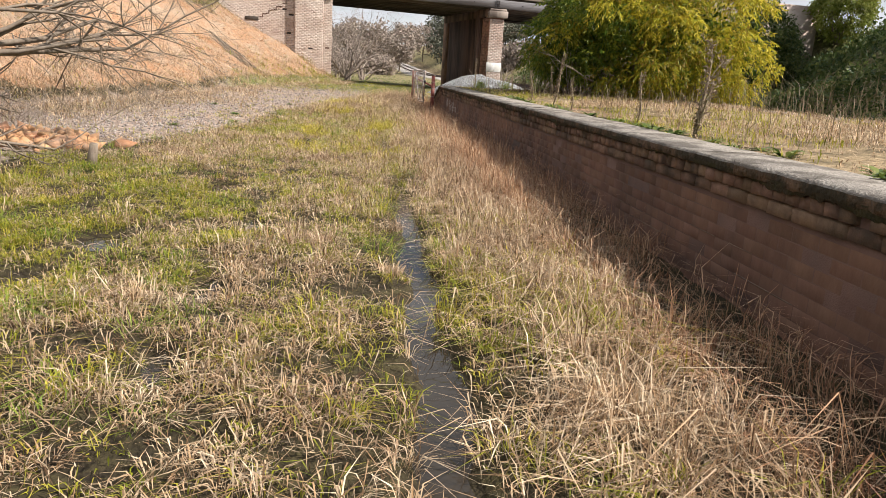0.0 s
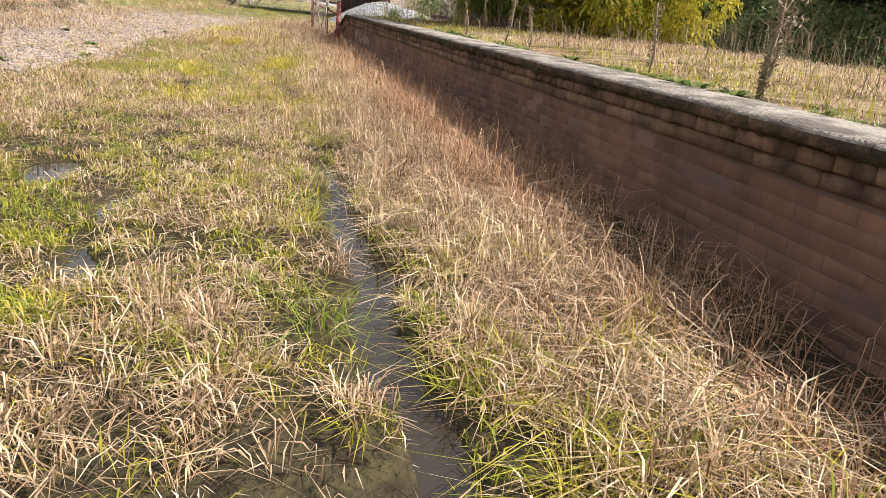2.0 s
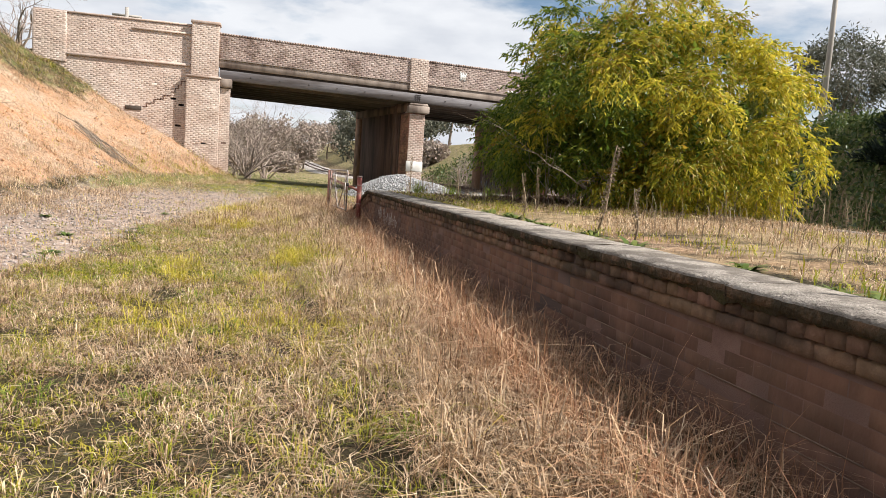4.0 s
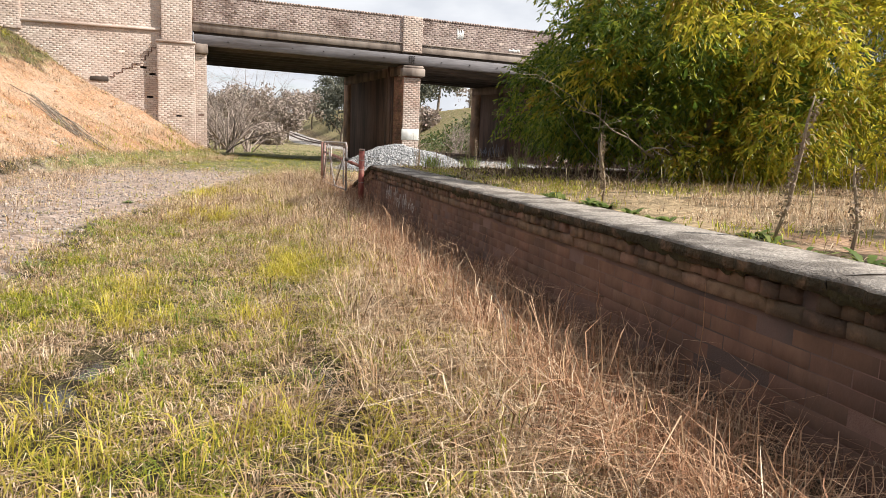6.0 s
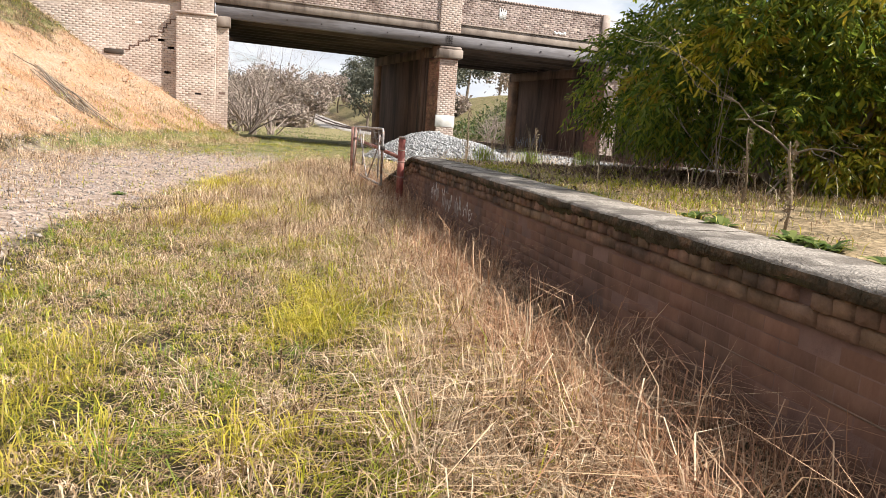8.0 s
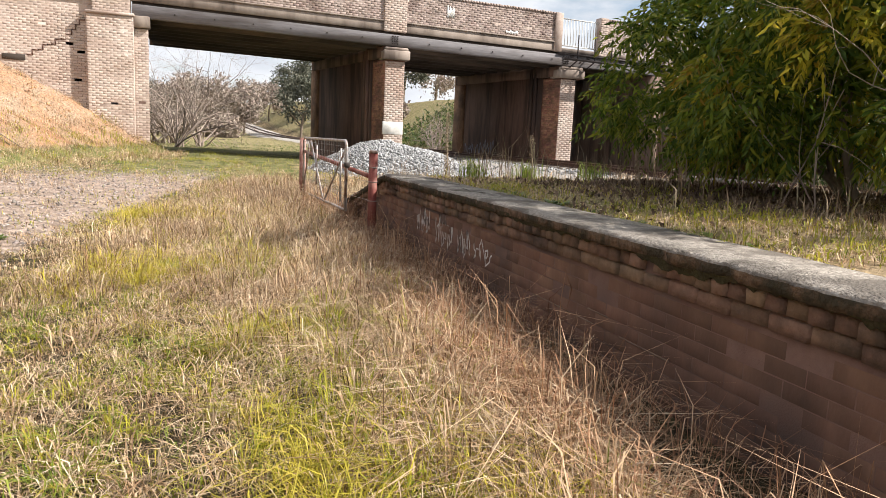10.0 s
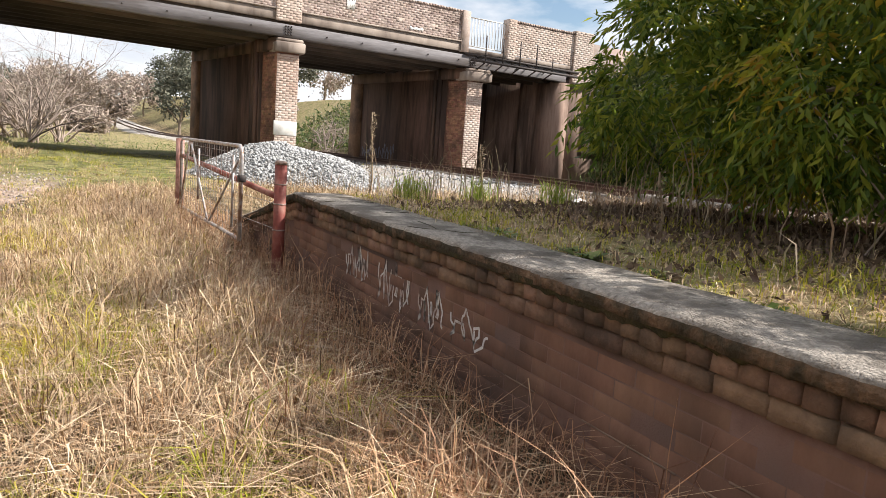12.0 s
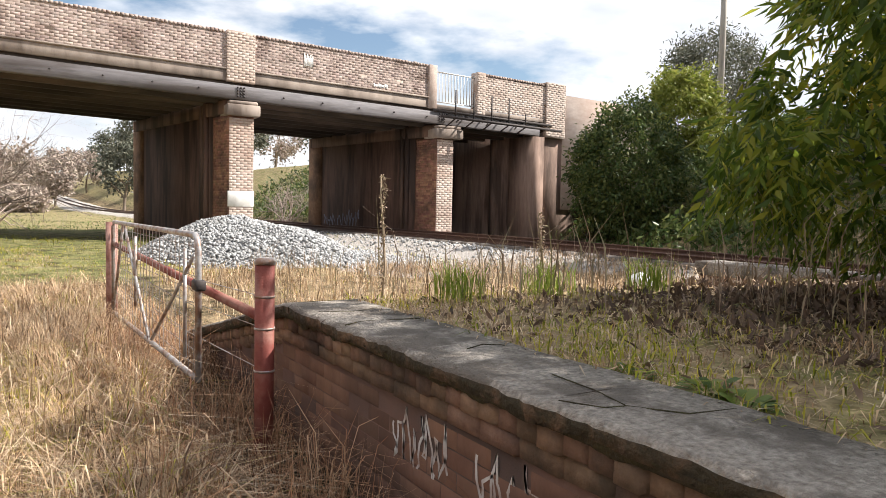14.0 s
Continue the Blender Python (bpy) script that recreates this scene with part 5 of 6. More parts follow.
def autumn_tree():
    """A broad many-stemmed tree whose boughs of feathered leaves reach down to the ground."""
    r = np.random.default_rng(505)
    t = thing("autumn_tree", (7.6, 20.2, 0.9), "broad many-stemmed tree with drooping green and yellowing leaves", "tree")
    s = Shape()
    for i in range(9):
        a = i * math.tau / 9 + r.normal(0, 0.2)
        limb(s, (7.6 + 0.3 * math.cos(a), 20.2 + 0.3 * math.sin(a), 0.8), (math.cos(a) * 0.75, math.sin(a) * 0.75, 1), 2.0, 0.055, 3, r, 0.2, 3, 0.62, 0.0)
    part("trunk", s.mesh("trunk", M["bark"], True), t)
    for i in range(11):
        x0, y0 = r.uniform(6.1, 7.8), r.uniform(19.4, 22.0)
        s = Shape()
        limb(s, (x0, y0, 0.85), (r.normal(-0.15, 0.3), r.normal(0, 0.3), 1), r.uniform(1.3, 2.0), 0.009, 1, r, 0.22, 2, 0.6, 0.0)
        part("sucker_stem", s.mesh("sucker_stem", M["bark_far"], True), t)
    lobes = (((7.62, 20.65, 2.85), (2.38, 2.25, 1.9), 60), ((7.55, 18.9, 2.75), (1.95, 1.9, 1.95), 46), ((9.0, 19.0, 2.45), (1.55, 1.6, 1.6), 38), ((8.3, 20.6, 3.9), (1.9, 1.9, 1.25), 36), ((6.8, 21.85, 2.25), (1.1, 1.05, 0.95), 20), ((6.55, 19.95, 2.4), (1.0, 1.35, 0.95), 18))
    sets = {"crown": [], "turning_leaves": [], "yellow_leaves": []}
    for c, rad, boughs in lobes:
        for b in range(boughs):
            d = r.normal(size=3)
            d /= np.linalg.norm(d)
            p = np.array(c) + d * np.array(rad) * r.uniform(0.72, 1.04)
            low = 1.15 if p[1] < 19.3 else 1.42
            p[2] = max(p[2], low + 0.3 * r.random())
            # brighter leaf colours towards the sun: autumn yellowing plus painted sunlight
            k = 0.27 + 0.15 * (p[0] - 7.4) + 0.10 * (p[2] - 2.4) - 0.10 * (p[1] - 19.5) + r.normal(0, 0.30)
            key = "yellow_leaves" if k > 0.50 else "turning_leaves" if k > 0.14 else "crown"
            m = int(r.integers(26, 52))
            q = r.normal(size=(m, 3))
            q /= np.linalg.norm(q, axis=1)[:, None]
            q = q + d * 0.7 + np.array([0, 0, 0.25])
            q /= np.linalg.norm(q, axis=1)[:, None]
            size = r.uniform(0.26, 0.52)
            tips = p + q * size * np.array([1.15, 1.15, 0.8]) * r.uniform(0.45, 1.0, (m, 1))
            tips[:, 2] = np.maximum(tips[:, 2], low + 0.25 * r.random(m))
            sets[key].append((tips, q))
    for k, (key, mat) in enumerate((("crown", "willow_green"), ("turning_leaves", "willow_mid"), ("yellow_leaves", "willow"))):
        tips = np.concatenate([a for a, _ in sets[key]])
        out = np.concatenate([b for _, b in sets[key]])
        part(key, spray_leaves(tips, out, 10, 0.26, 0.115, 0.032, key, M[mat], 60 + k), t)
    inner = np.concatenate([np.array(c) + r.normal(0, 0.36, (1000, 3)).clip(-0.75, 0.75) * np.array(rad) for c, rad, _ in lobes])
    inner[:, 2] = np.maximum(inner[:, 2], 1.35 + 0.4 * r.random(len(inner)))
    part("inner_leaves", leaves(inner, 0.15, 0.06, 0.5, M["willow_green"], "inner_leaves"), t)


autumn_tree()
leafy_tree("dense_bush", (22.1, 39.6, 0.6), (5, 2.2, 0.07, 9, 0.5), [
    ("crown", 26000, (21.8, 39.6, 3.2), (2.2, 2.0, 2.4), 500, 0.16, 0.12, 0.17, 0.075, 0.5, M["bush"], 0.8)], "dense rounded dark green bush beside the abutment", "bush")
leafy_tree("pale_bush", (28.0, 42.5, 4.3), (4, 1.5, 0.06, 13, 0.5), [
    ("crown", 9000, (28.0, 42.5, 6.3), (1.6, 1.6, 1.7), 200, 0.18, 0.08, 0.22, 0.09, 0.4, M["bush_lime"], 4.4)], "lime green bush on the bank top", "bush")
leafy_tree("gum_tree", (39.5, 50, 5.0), (3, 4.5, 0.16, 17, 0.35), [
    ("crown", 9000, (39.5, 50, 10.2), (3.0, 3.0, 2.4), 110, 0.42, 0.1, 0.32, 0.09, 0.6, M["gum"], None)], "open grey-green gum tree beyond the bank")


def conifer(base, h, rad, seed):
    t = thing("conifer", base, "tall dark conifer beyond the railway", "tree", "dark conifers")
    r = np.random.default_rng(seed)
    s = Shape()
    s.tube([base, (base[0] + 0.1, base[1], base[2] + h * 0.5), (base[0], base[1] + 0.1, base[2] + h)], [0.28, 0.18, 0.03], 8)
    part("trunk", s.mesh("trunk", M["bark"], True), t)
    pts, outs = [], []
    for i in range(170):
        f = r.random() ** 1.25
        z = base[2] + 0.1 + f * (h - 0.1)
        ln = rad * (1 - f) ** 0.75 * r.uniform(0.65, 1.1) + 0.25
        a = r.random() * math.tau
        n = int(40 + 55 * ln)
        u = r.random(n) ** 0.7
        pts.append(np.stack([base[0] + math.cos(a) * u * ln + r.normal(0, 0.13, n), base[1] + math.sin(a) * u * ln + r.normal(0, 0.13, n), z + u * 0.22 * ln - 0.1 * ln * u * u + r.normal(0, 0.10, n)], -1))
        outs.append(np.tile([math.cos(a), math.sin(a), 0.9], (n, 1)))
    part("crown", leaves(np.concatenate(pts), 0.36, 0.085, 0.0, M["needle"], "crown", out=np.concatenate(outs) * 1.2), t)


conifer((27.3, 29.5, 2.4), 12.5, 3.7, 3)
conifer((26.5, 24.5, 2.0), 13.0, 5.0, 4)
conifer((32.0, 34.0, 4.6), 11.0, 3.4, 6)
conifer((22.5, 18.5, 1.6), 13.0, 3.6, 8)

# dark leaves added over the far bank in place of the conifers' shade
x, y = scatter(30000, 18.5, 34, 24, 43, lambda x, y: smooth(-0.5, 1.0, x - bank_foot_right(y) + 1.2 * fbm(x, y, 0.4, 81)) * (0.35 + 0.65 * smooth(-0.2, 0.3, fbm(x, y, 0.35, 82))))
z = height(x, y) + np.abs(rng.normal(0, 0.35, len(x))) * (0.6 + 0.8 * smooth(-0.2, 0.4, fbm(x, y, 0.5, 83)))
tagged(new("bank_shade_leaves", leaves(np.stack([x, y, z], -1), 0.30, 0.13, 0.2, M["bush"], "bank_shade_leaves")), "dark green leaves added to imitate shade on the far bank", "scrub", kind="stuff")
x, y = scatter(16000, 13, 30, 53, 80, lambda x, y: smooth(0.0, 1.5, x - bank_foot_right(y)) * (0.3 + 0.7 * smooth(-0.2, 0.3, fbm(x, y, 0.3, 84))))
z = height(x, y) + np.abs(rng.normal(0, 0.4, len(x)))
tagged(new("cutting_scrub", leaves(np.stack([x, y, z], -1), 0.34, 0.14, 0.2, M["bush"], "cutting_scrub")), "green and brown scrub on the cutting beyond the bridge", "scrub", kind="stuff")

# utility poles beyond the bridge
for px, py, pz, h in ((33.6, 45.0, 5.0, 12.0), (-8.2, 60.0, 5.0, 6.0)):
    t = thing("utility_pole", (px, py, pz), "tall grey timber utility pole", "pole")
    part("shaft", Shape().tube([(px, py, pz - 0.3), (px + 0.05, py, pz + h * 0.5), (px, py, pz + h)], [0.19, 0.16, 0.12], 10).mesh("shaft", M["pole"], True), t)
    part("crossarm", Shape().box(px - 0.9, px + 0.9, py - 0.07, py + 0.07, pz + h - 0.6, pz + h - 0.46).mesh("crossarm", M["pole"]), t)


# ---------------------------------------------------------------- bare shrubs
def bare_shrub(name, base, stems, length, radius, depth, seed, label, spread=0.5, mat="bark_far", toward=(0, 0), kids=3, wander=0.25):
    t = thing(name, base, label, "shrub")
    r = np.random.default_rng(seed)
    s = Shape()
    for i in range(stems):
        a = r.random() * math.tau
        d = (math.cos(a) * spread + toward[0], math.sin(a) * spread + toward[1], 1)
        limb(s, (base[0] + r.normal(0, 0.15), base[1] + r.normal(0, 0.15), base[2] - 0.1), d, length * r.uniform(0.7, 1.2), radius, depth, r, wander, kids, 0.64)
    part("branchwork", s.mesh("branchwork", M[mat], True), t)
    return t


bare_shrub("bare_thicket", (-0.1, 55.8, 0.4), 10, 4.2, 0.05, 4, 31, "leafless grey thicket leaning beyond the bridge", 0.45, "bark_far", (0.15, 0))
bare_shrub("bare_thicket", (1.0, 59.5, 0.4), 10, 4.4, 0.05, 4, 32, "leafless grey thicket leaning beyond the bridge", 0.5, "bark_far", (0.15, 0))
bare_shrub("bare_thicket", (-0.6, 62.5, 0.5), 10, 4.6, 0.06, 4, 33, "leafless grey thicket beyond the bridge", 0.5)
for i, (bx, by, bh) in enumerate(((-13.5, 56, 2.6), (-10.5, 62, 2.9), (-7.0, 60, 2.7), (-4.5, 66, 3.3), (-16, 60, 3.2), (-1.5, 64, 3.2))):
    bare_shrub("bare_tree", (bx, by, float(height(bx, by))), 6, bh * 1.1, 0.09, 3, 50 + i, "leafless winter tree behind the wall", 0.3)
for i, (bx, by) in enumerate(((15.5, 60), (18.0, 58), (17.0, 66), (21, 62), (14.5, 72))):
    bare_shrub("bare_thicket", (bx, by, float(height(bx, by))), 9, 2.0, 0.05, 4, 70 + i, "leafless brown thicket on the cutting", 0.6)

# far woods
def far_tree(x, y, h, rad, seed, mat, label):
    z = float(height(x, y))
    t = thing("far_tree", (x, y, z), label, "tree", "far trees")
    r = np.random.default_rng(seed)
    s = Shape()
    limb(s, (x, y, z - 0.2), (r.normal(0, 0.1), 0, 1), h * 0.75, 0.025 * h, 2, r, 0.12, 3, 0.5)
    part("trunk", s.mesh("trunk", M["bark"], True), t)
    p, out = crown_points(int(1900 + 170 * rad), (x, y, z + h * 0.62), (rad, rad, h * 0.36), 46, 0.10 * rad + 0.15, seed, lump=0.3)
    part("crown", leaves(p, 0.50, 0.28, 0.2, mat, "crown"), t)


r = np.random.default_rng(91)
for i in range(34):
    y = r.uniform(105, 190)
    x = -35 + 75 * (i + r.random()) / 34 + (y - 105) * 0.05
    h = r.uniform(5.5, 8.5) + 3.5 * float(smooth(-4, 12, x - 0.06 * y)) * r.uniform(0.5, 1)
    far_tree(x, y, h, h * r.uniform(0.33, 0.5), 200 + i, M["gum"] if r.random() < 0.72 else M["scrub_brown"], "grey-green tree on the far hill")
for i in range(14):
    y = r.uniform(88, 104)
    x = -22 + 44 * (i + r.random()) / 14
    if abs(x - float(track_x(y))) > 5:
        far_tree(x, y, r.uniform(1.6, 2.6), r.uniform(1.2, 1.9), 260 + i, M["scrub_brown"], "brown winter scrub on the hillside")

# ---------------------------------------------------------------- gate, post and rail
post = thing("red_post", (3.12, 23.76, 0.1), "round red-painted steel post with a pale worn cap", "post")
s = Shape()
s.tube([(3.12, 23.76, 0.0), (3.12, 23.76, 1.225)], 0.055, 20)
part("shaft", s.mesh("shaft", M["rust"], True), post)
s = Shape()
s.tube([(3.12, 23.76, 1.225), (3.12, 23.76, 1.245), (3.12, 23.76, 1.262)], [0.059, 0.059, 0.045], 20)
part("cap", s.mesh("cap", M["steel"], True), post, "pale worn cap")
for z in (0.62, 0.86, 1.04):
    part("wire_band", Shape().tube([(3.12, 23.76, z), (3.12, 23.76, z + 0.012)], 0.0585, 16).mesh("wire_band", M["steel"]), post)
far_post = thing("red_post", (2.86, 28.5, 0.2), "faded red steel gate post", "post")
part("shaft", Shape().tube([(2.86, 28.5, 0.1), (2.86, 28.5, 1.34)], 0.06, 14).mesh("shaft", M["rust_pale"], True), far_post)
pipe = thing("pipe_rail", (3.0, 26, 0.9), "faded red steel pipe rail between the posts", "rail")
part("pipe", Shape().tube([(3.10, 23.80, 0.93), (2.88, 28.45, 1.10)], 0.03, 12).mesh("pipe", M["rust"], True), pipe)

gate = thing("farm_gate", (2.9, 26.5, 0.2), "tubular steel farm gate with wire mesh, standing open", "gate")
GA, GB = Vector((2.93, 24.55, 0)), Vector((2.86, 28.35, 0))


def g_at(u, z):
    p = GA.lerp(GB, u)
    return (p.x, p.y, z)


s = Shape()
s.tube([g_at(0, 0.42), g_at(0, 1.26), g_at(0.006, 1.32), g_at(0.022, 1.355), g_at(0.98, 1.345), g_at(1.0, 1.30), g_at(1.0, 0.36)], 0.021, 10)
s.tube([g_at(0, 0.42), g_at(1.0, 0.36)], 0.021, 10)
part("gate_frame", s.mesh("gate_frame", M["steel"], True), gate, "bent galvanised pipe frame")
for a, b, za, zb in ((0.03, 0.42, 1.22, 0.42), (0.80, 0.46, 1.34, 0.42), (0.82, 0.98, 1.33, 0.5), (0.10, 0.10, 1.25, 0.5), (0.63, 0.63, 1.25, 0.6)):
    part("brace", Shape().tube([g_at(a, za), g_at(b, zb)], 0.014, 8).mesh("brace", M["steel"], True), gate)
s = Shape()
for u in np.linspace(0.03, 0.97, 26):
    s.tube([g_at(u, 0.42), g_at(u, 1.34)], 0.0028, 3, False)
for z in np.linspace(0.50, 1.28, 9):
    s.tube([g_at(0, z), g_at(1, z)], 0.0028, 3, False)
part("wire_mesh", s.mesh("wire_mesh", M["steel"]), gate, "thin wire mesh")
part("latch", Shape().box(2.90, 2.97, 24.50, 24.62, 1.00, 1.07, bevel=0.01).mesh("latch", M["iron"]), gate)
# fence strands at the platform end
fence = thing("wire_fence", (3.2, 25.5, 0.5), "slack wire strands tied to the red post", "fence wire")
for z in (0.62, 0.86, 1.04):
    part("strand", Shape().tube([(3.12, 23.8, z), (3.03, 26.0, z - 0.05), (2.92, 28.4, z - 0.02)], 0.003, 4).mesh("strand", M["steel"]), fence)


# ---------------------------------------------------------------- stones
def stones(name, pos, size, mat, label, category, flat=0.7):
    """Angular stones, eight triangles each, all in one mesh."""
    n = len(pos)
    base = np.array([(1, 0, 0), (-1, 0, 0), (0, 1, 0), (0, -1, 0), (0, 0, 1), (0, 0, -1)], float)
    f = np.array([(0, 2, 4), (2, 1, 4), (1, 3, 4), (3, 0, 4), (2, 0, 5), (1, 2, 5), (3, 1, 5), (0, 3, 5)])
    v = base[None] * rng.uniform(0.6, 1.3, (n, 6, 1)) + rng.normal(0, 0.22, (n, 6, 3))
    a = rng.uniform(0, math.tau, n)
    b = rng.uniform(-0.9, 0.9, n)
    ca, sa, cb, sb = np.cos(a), np.sin(a), np.cos(b), np.sin(b)
    x, y, z = v[..., 0], v[..., 1], v[..., 2] * flat
    y, z = y * cb[:, None] - z * sb[:, None], y * sb[:, None] + z * cb[:, None]
    x, y = x * ca[:, None] - y * sa[:, None], x * sa[:, None] + y * ca[:, None]
    v = np.stack([x, y, z], -1) * (size * rng.uniform(0.55, 1.4, n))[:, None, None] + pos[:, None]
    t = (np.arange(n)[:, None, None] * 6 + f[None]).reshape(-1, 3)
    return tagged(new(name, mesh_from(name, v.reshape(-1, 3), t, None, mat)), label, category, kind="stuff")


def heap_z(x, y):
    d = ((x - 6.6) / 2.4) ** 2 + ((y - 37.2) / 3.2) ** 2
    e = ((x - 8.6) / 1.9) ** 2 + ((y - 35.2) / 2.0) ** 2
    return height(x, y) + 0.95 * np.maximum(1 - d ** 0.8, -0.1) * (1 + 0.12 * fbm(x, y, 0.9, 41)) + 0.32 * np.maximum(1 - e, 0)


me = sheet(steps((3.6, 11, 0.2)), steps((33, 41.2, 0.2)), lambda x, y: heap_z(x, y) - 0.06, "ballast_heap", M["stone"], False)
tagged(new("ballast_heap", me), "heap of pale grey crushed-stone ballast in front of the pier", "stone heap")
x, y = rng.uniform(3.7, 10.8, 20000), rng.uniform(33, 41, 20000)
z = heap_z(x, y)
ok = z > height(x, y) - 0.02
stones("ballast_stones", np.stack([x, y, z], -1)[ok], 0.045, M["stone"], "loose angular grey ballast stones", "gravel")
x, y = scatter(12000, 7.5, 19, 20, 60, lambda x, y: (zones(x, y)["pale"] > 0.35) * np.interp(y, [20, 40, 60], [0.6, 1, 0.6]))
stones("track_ballast", np.stack([x, y, height(x, y) + 0.01], -1), 0.05, M["stone"], "pale grey ballast along the track", "gravel")
x, y = scatter(20000, -4.6, 1.5, 10, 34, lambda x, y: smooth(0.2, -0.3, x - road_edge(y)) * (0.4 + 0.6 * np.exp(-(((x + 2.2) / 1.1) ** 2 + ((y - 14.5) / 2.2) ** 2))))
stones("road_gravel", np.stack([x, y, height(x, y) + 0.004], -1), 0.026, M["shale"], "loose grey and pink gravel", "gravel")
x, y = scatter(1000, -4.6, -2.0, 10.6, 12.8, lambda x, y: np.exp(-(((x + 3.3) / 0.8) ** 2 + ((y - 11.7) / 0.55) ** 2)))
stones("clay_clods", np.stack([x, y, height(x, y) + 0.05], -1), 0.12, M["clod"], "broken orange clay clods", "rubble")

x, y = scatter(5200, -10, -1, 14, 42, lambda x, y: smooth(0.0, 0.8, bank_foot(y) - x) * smooth(7, 5, bank_foot(y) - x) * (0.2 + 0.8 * smooth(0, 0.4, fbm(x, y, 0.7, 65))))
stones("bank_clods", np.stack([x, y, height(x, y)], -1), 0.04, M["clod"], "orange and cream clay crumbs on the bank", "rubble")
# pile of brown fallen leaves in the shade
x, y = scatter(42000, 4.7, 9.4, 18.6, 25.0, lambda x, y: np.exp(-(((x - 7.2) / 1.7) ** 2 + ((y - 22.0) / 1.7) ** 2)))
tagged(new("leaf_litter", leaves(np.stack([x, y, on_top(x, y) + 0.012 * rng.random(len(x))], -1), 0.085, 0.035, 0.0, M["litter"], "leaf_litter")), "brown leaf litter under the tree", "leaf litter", kind="stuff")


x, y = scatter(5000, 4.0, 9.2, 18.5, 26.0, lambda x, y: 0.3 + 0.7 * smooth(0, 0.4, fbm(x, y, 0.9, 66)))
tagged(new("scattered_leaves", leaves(np.stack([x, y, on_top(x, y) + 0.02 * rng.random(len(x))], -1), 0.08, 0.03, 0.0, M["litter"], "scattered_leaves")), "scattered brown leaves on the platform", "leaf litter", kind="stuff")
x, y = scatter(10000, 3.86, 6.5, 17.5, 26, lambda x, y: (0.35 + 0.65 * smooth(-0.3, 0.3, fbm(x, y, 1.2, 67))) * smooth(6.6, 4.8, x))
grass("shade_grass", x, y, on_top(x, y) - 0.01, np.full(len(x), 0.075), 0.007, 0.8, M["green"], "short green and straw grass beside the coping")
x, y = scatter(52000, 3.80, 8.0, 17.5, 26, lambda x, y: (0.25 + 0.75 * smooth(-0.3, 0.3, fbm(x, y, 1.2, 68))) * (0.12 + 0.88 * smooth(5.7, 4.9, x)))
grass("shade_straw", x, y, on_top(x, y) - 0.01, np.full(len(x), 0.06), 0.006, 1.2, M["straw"], "thin dead stems and litter beside the coping")

# ---------------------------------------------------------------- weeds and small things
def rosette(at, n, size, mat, label, name="weed"):
    t = thing(name, at, label, "weed", "weeds along the coping")
    a = rng.uniform(0, math.tau, n)
    v, tr, q = [], [], []
    for i in range(n):
        d = np.array([math.cos(a[i]), math.sin(a[i]), 0])
        sd = np.array([-d[1], d[0], 0])
        L, W, up = size * rng.uniform(0.6, 1.2), size * 0.16, rng.uniform(0.25, 1.0)
        p = np.array(at) + d * 0.02
        k = len(v)
        v += [p, p + d * L * 0.4 + sd * W + [0, 0, L * 0.40 * up], p + d * L * 0.4 - sd * W + [0, 0, L * 0.40 * up],
              p + d * L * 0.75 + sd * W * 0.8 + [0, 0, L * 0.5 * up], p + d * L * 0.75 - sd * W * 0.8 + [0, 0, L * 0.5 * up], p + d * L + [0, 0, L * 0.42 * up]]
        tr += [(k, k + 1, k + 2), (k + 3, k + 5, k + 4)]
        q += [(k + 1, k + 3, k + 4, k + 2)]
    part("foliage", mesh_from("foliage", np.array(v), tr, q, mat), t)


for i in range(46):
    y = rng.uniform(4.5, 23.5)
    x = 3.92 + abs(rng.normal(0, 0.12))
    rosette((x, y, float(on_top(np.array(x), np.array(y))) - 0.01), int(rng.integers(12, 26)), rng.uniform(0.06, 0.15), M["broadleaf"], "green leafy weed beside the coping")
for wy_ in (8.6, 9.3, 10.1, 11.2, 12.6, 15.55, 15.8, 20.4):
    rosette((3.98, wy_, float(on_top(np.array(3.98), np.array(wy_))) - 0.01), 48, 0.13, M["broadleaf"], "large green leafy weed beside the coping")
for wx_, wy_ in ((-1.4, 16.6), (-0.9, 17.3), (-1.7, 18.5), (-2.6, 21.0), (-1.0, 23.5), (-2.2, 15.2), (0.0, 17.6)):
    rosette((wx_, wy_, float(height(wx_, wy_))), 60, 0.11, M["broadleaf"], "green weed at the edge of the gravel", "verge_weed")


def spike_weed(at, h, seed, label):
    t = thing("tall_weed", at, label, "weed", "tall dead weeds")
    r = np.random.default_rng(seed)
    p = Vector(at)
    d = Vector((r.normal(0, 0.06), r.normal(0, 0.06), 1)).normalized()
    s = Shape()
    pts = [p + d * h * f + Vector((0.03 * math.sin(5 * f), 0, 0)) for f in (0, 0.3, 0.6, 0.85, 1)]
    s.tube(pts, [0.012, 0.011, 0.010, 0.008, 0.004], 5)
    part("stem", s.mesh("stem", M["stalk"]), t)
    n = int(260 * h)
    f = r.uniform(0.15, 1, n)
    pos = np.array([np.array(p + d * h * k) for k in f]) + r.normal(0, 0.012, (n, 3))
    part("seed_spike", leaves(pos, 0.032, 0.014, 0.1, M["stalk"], "seed_spike"), t)["kind"] = "stuff"


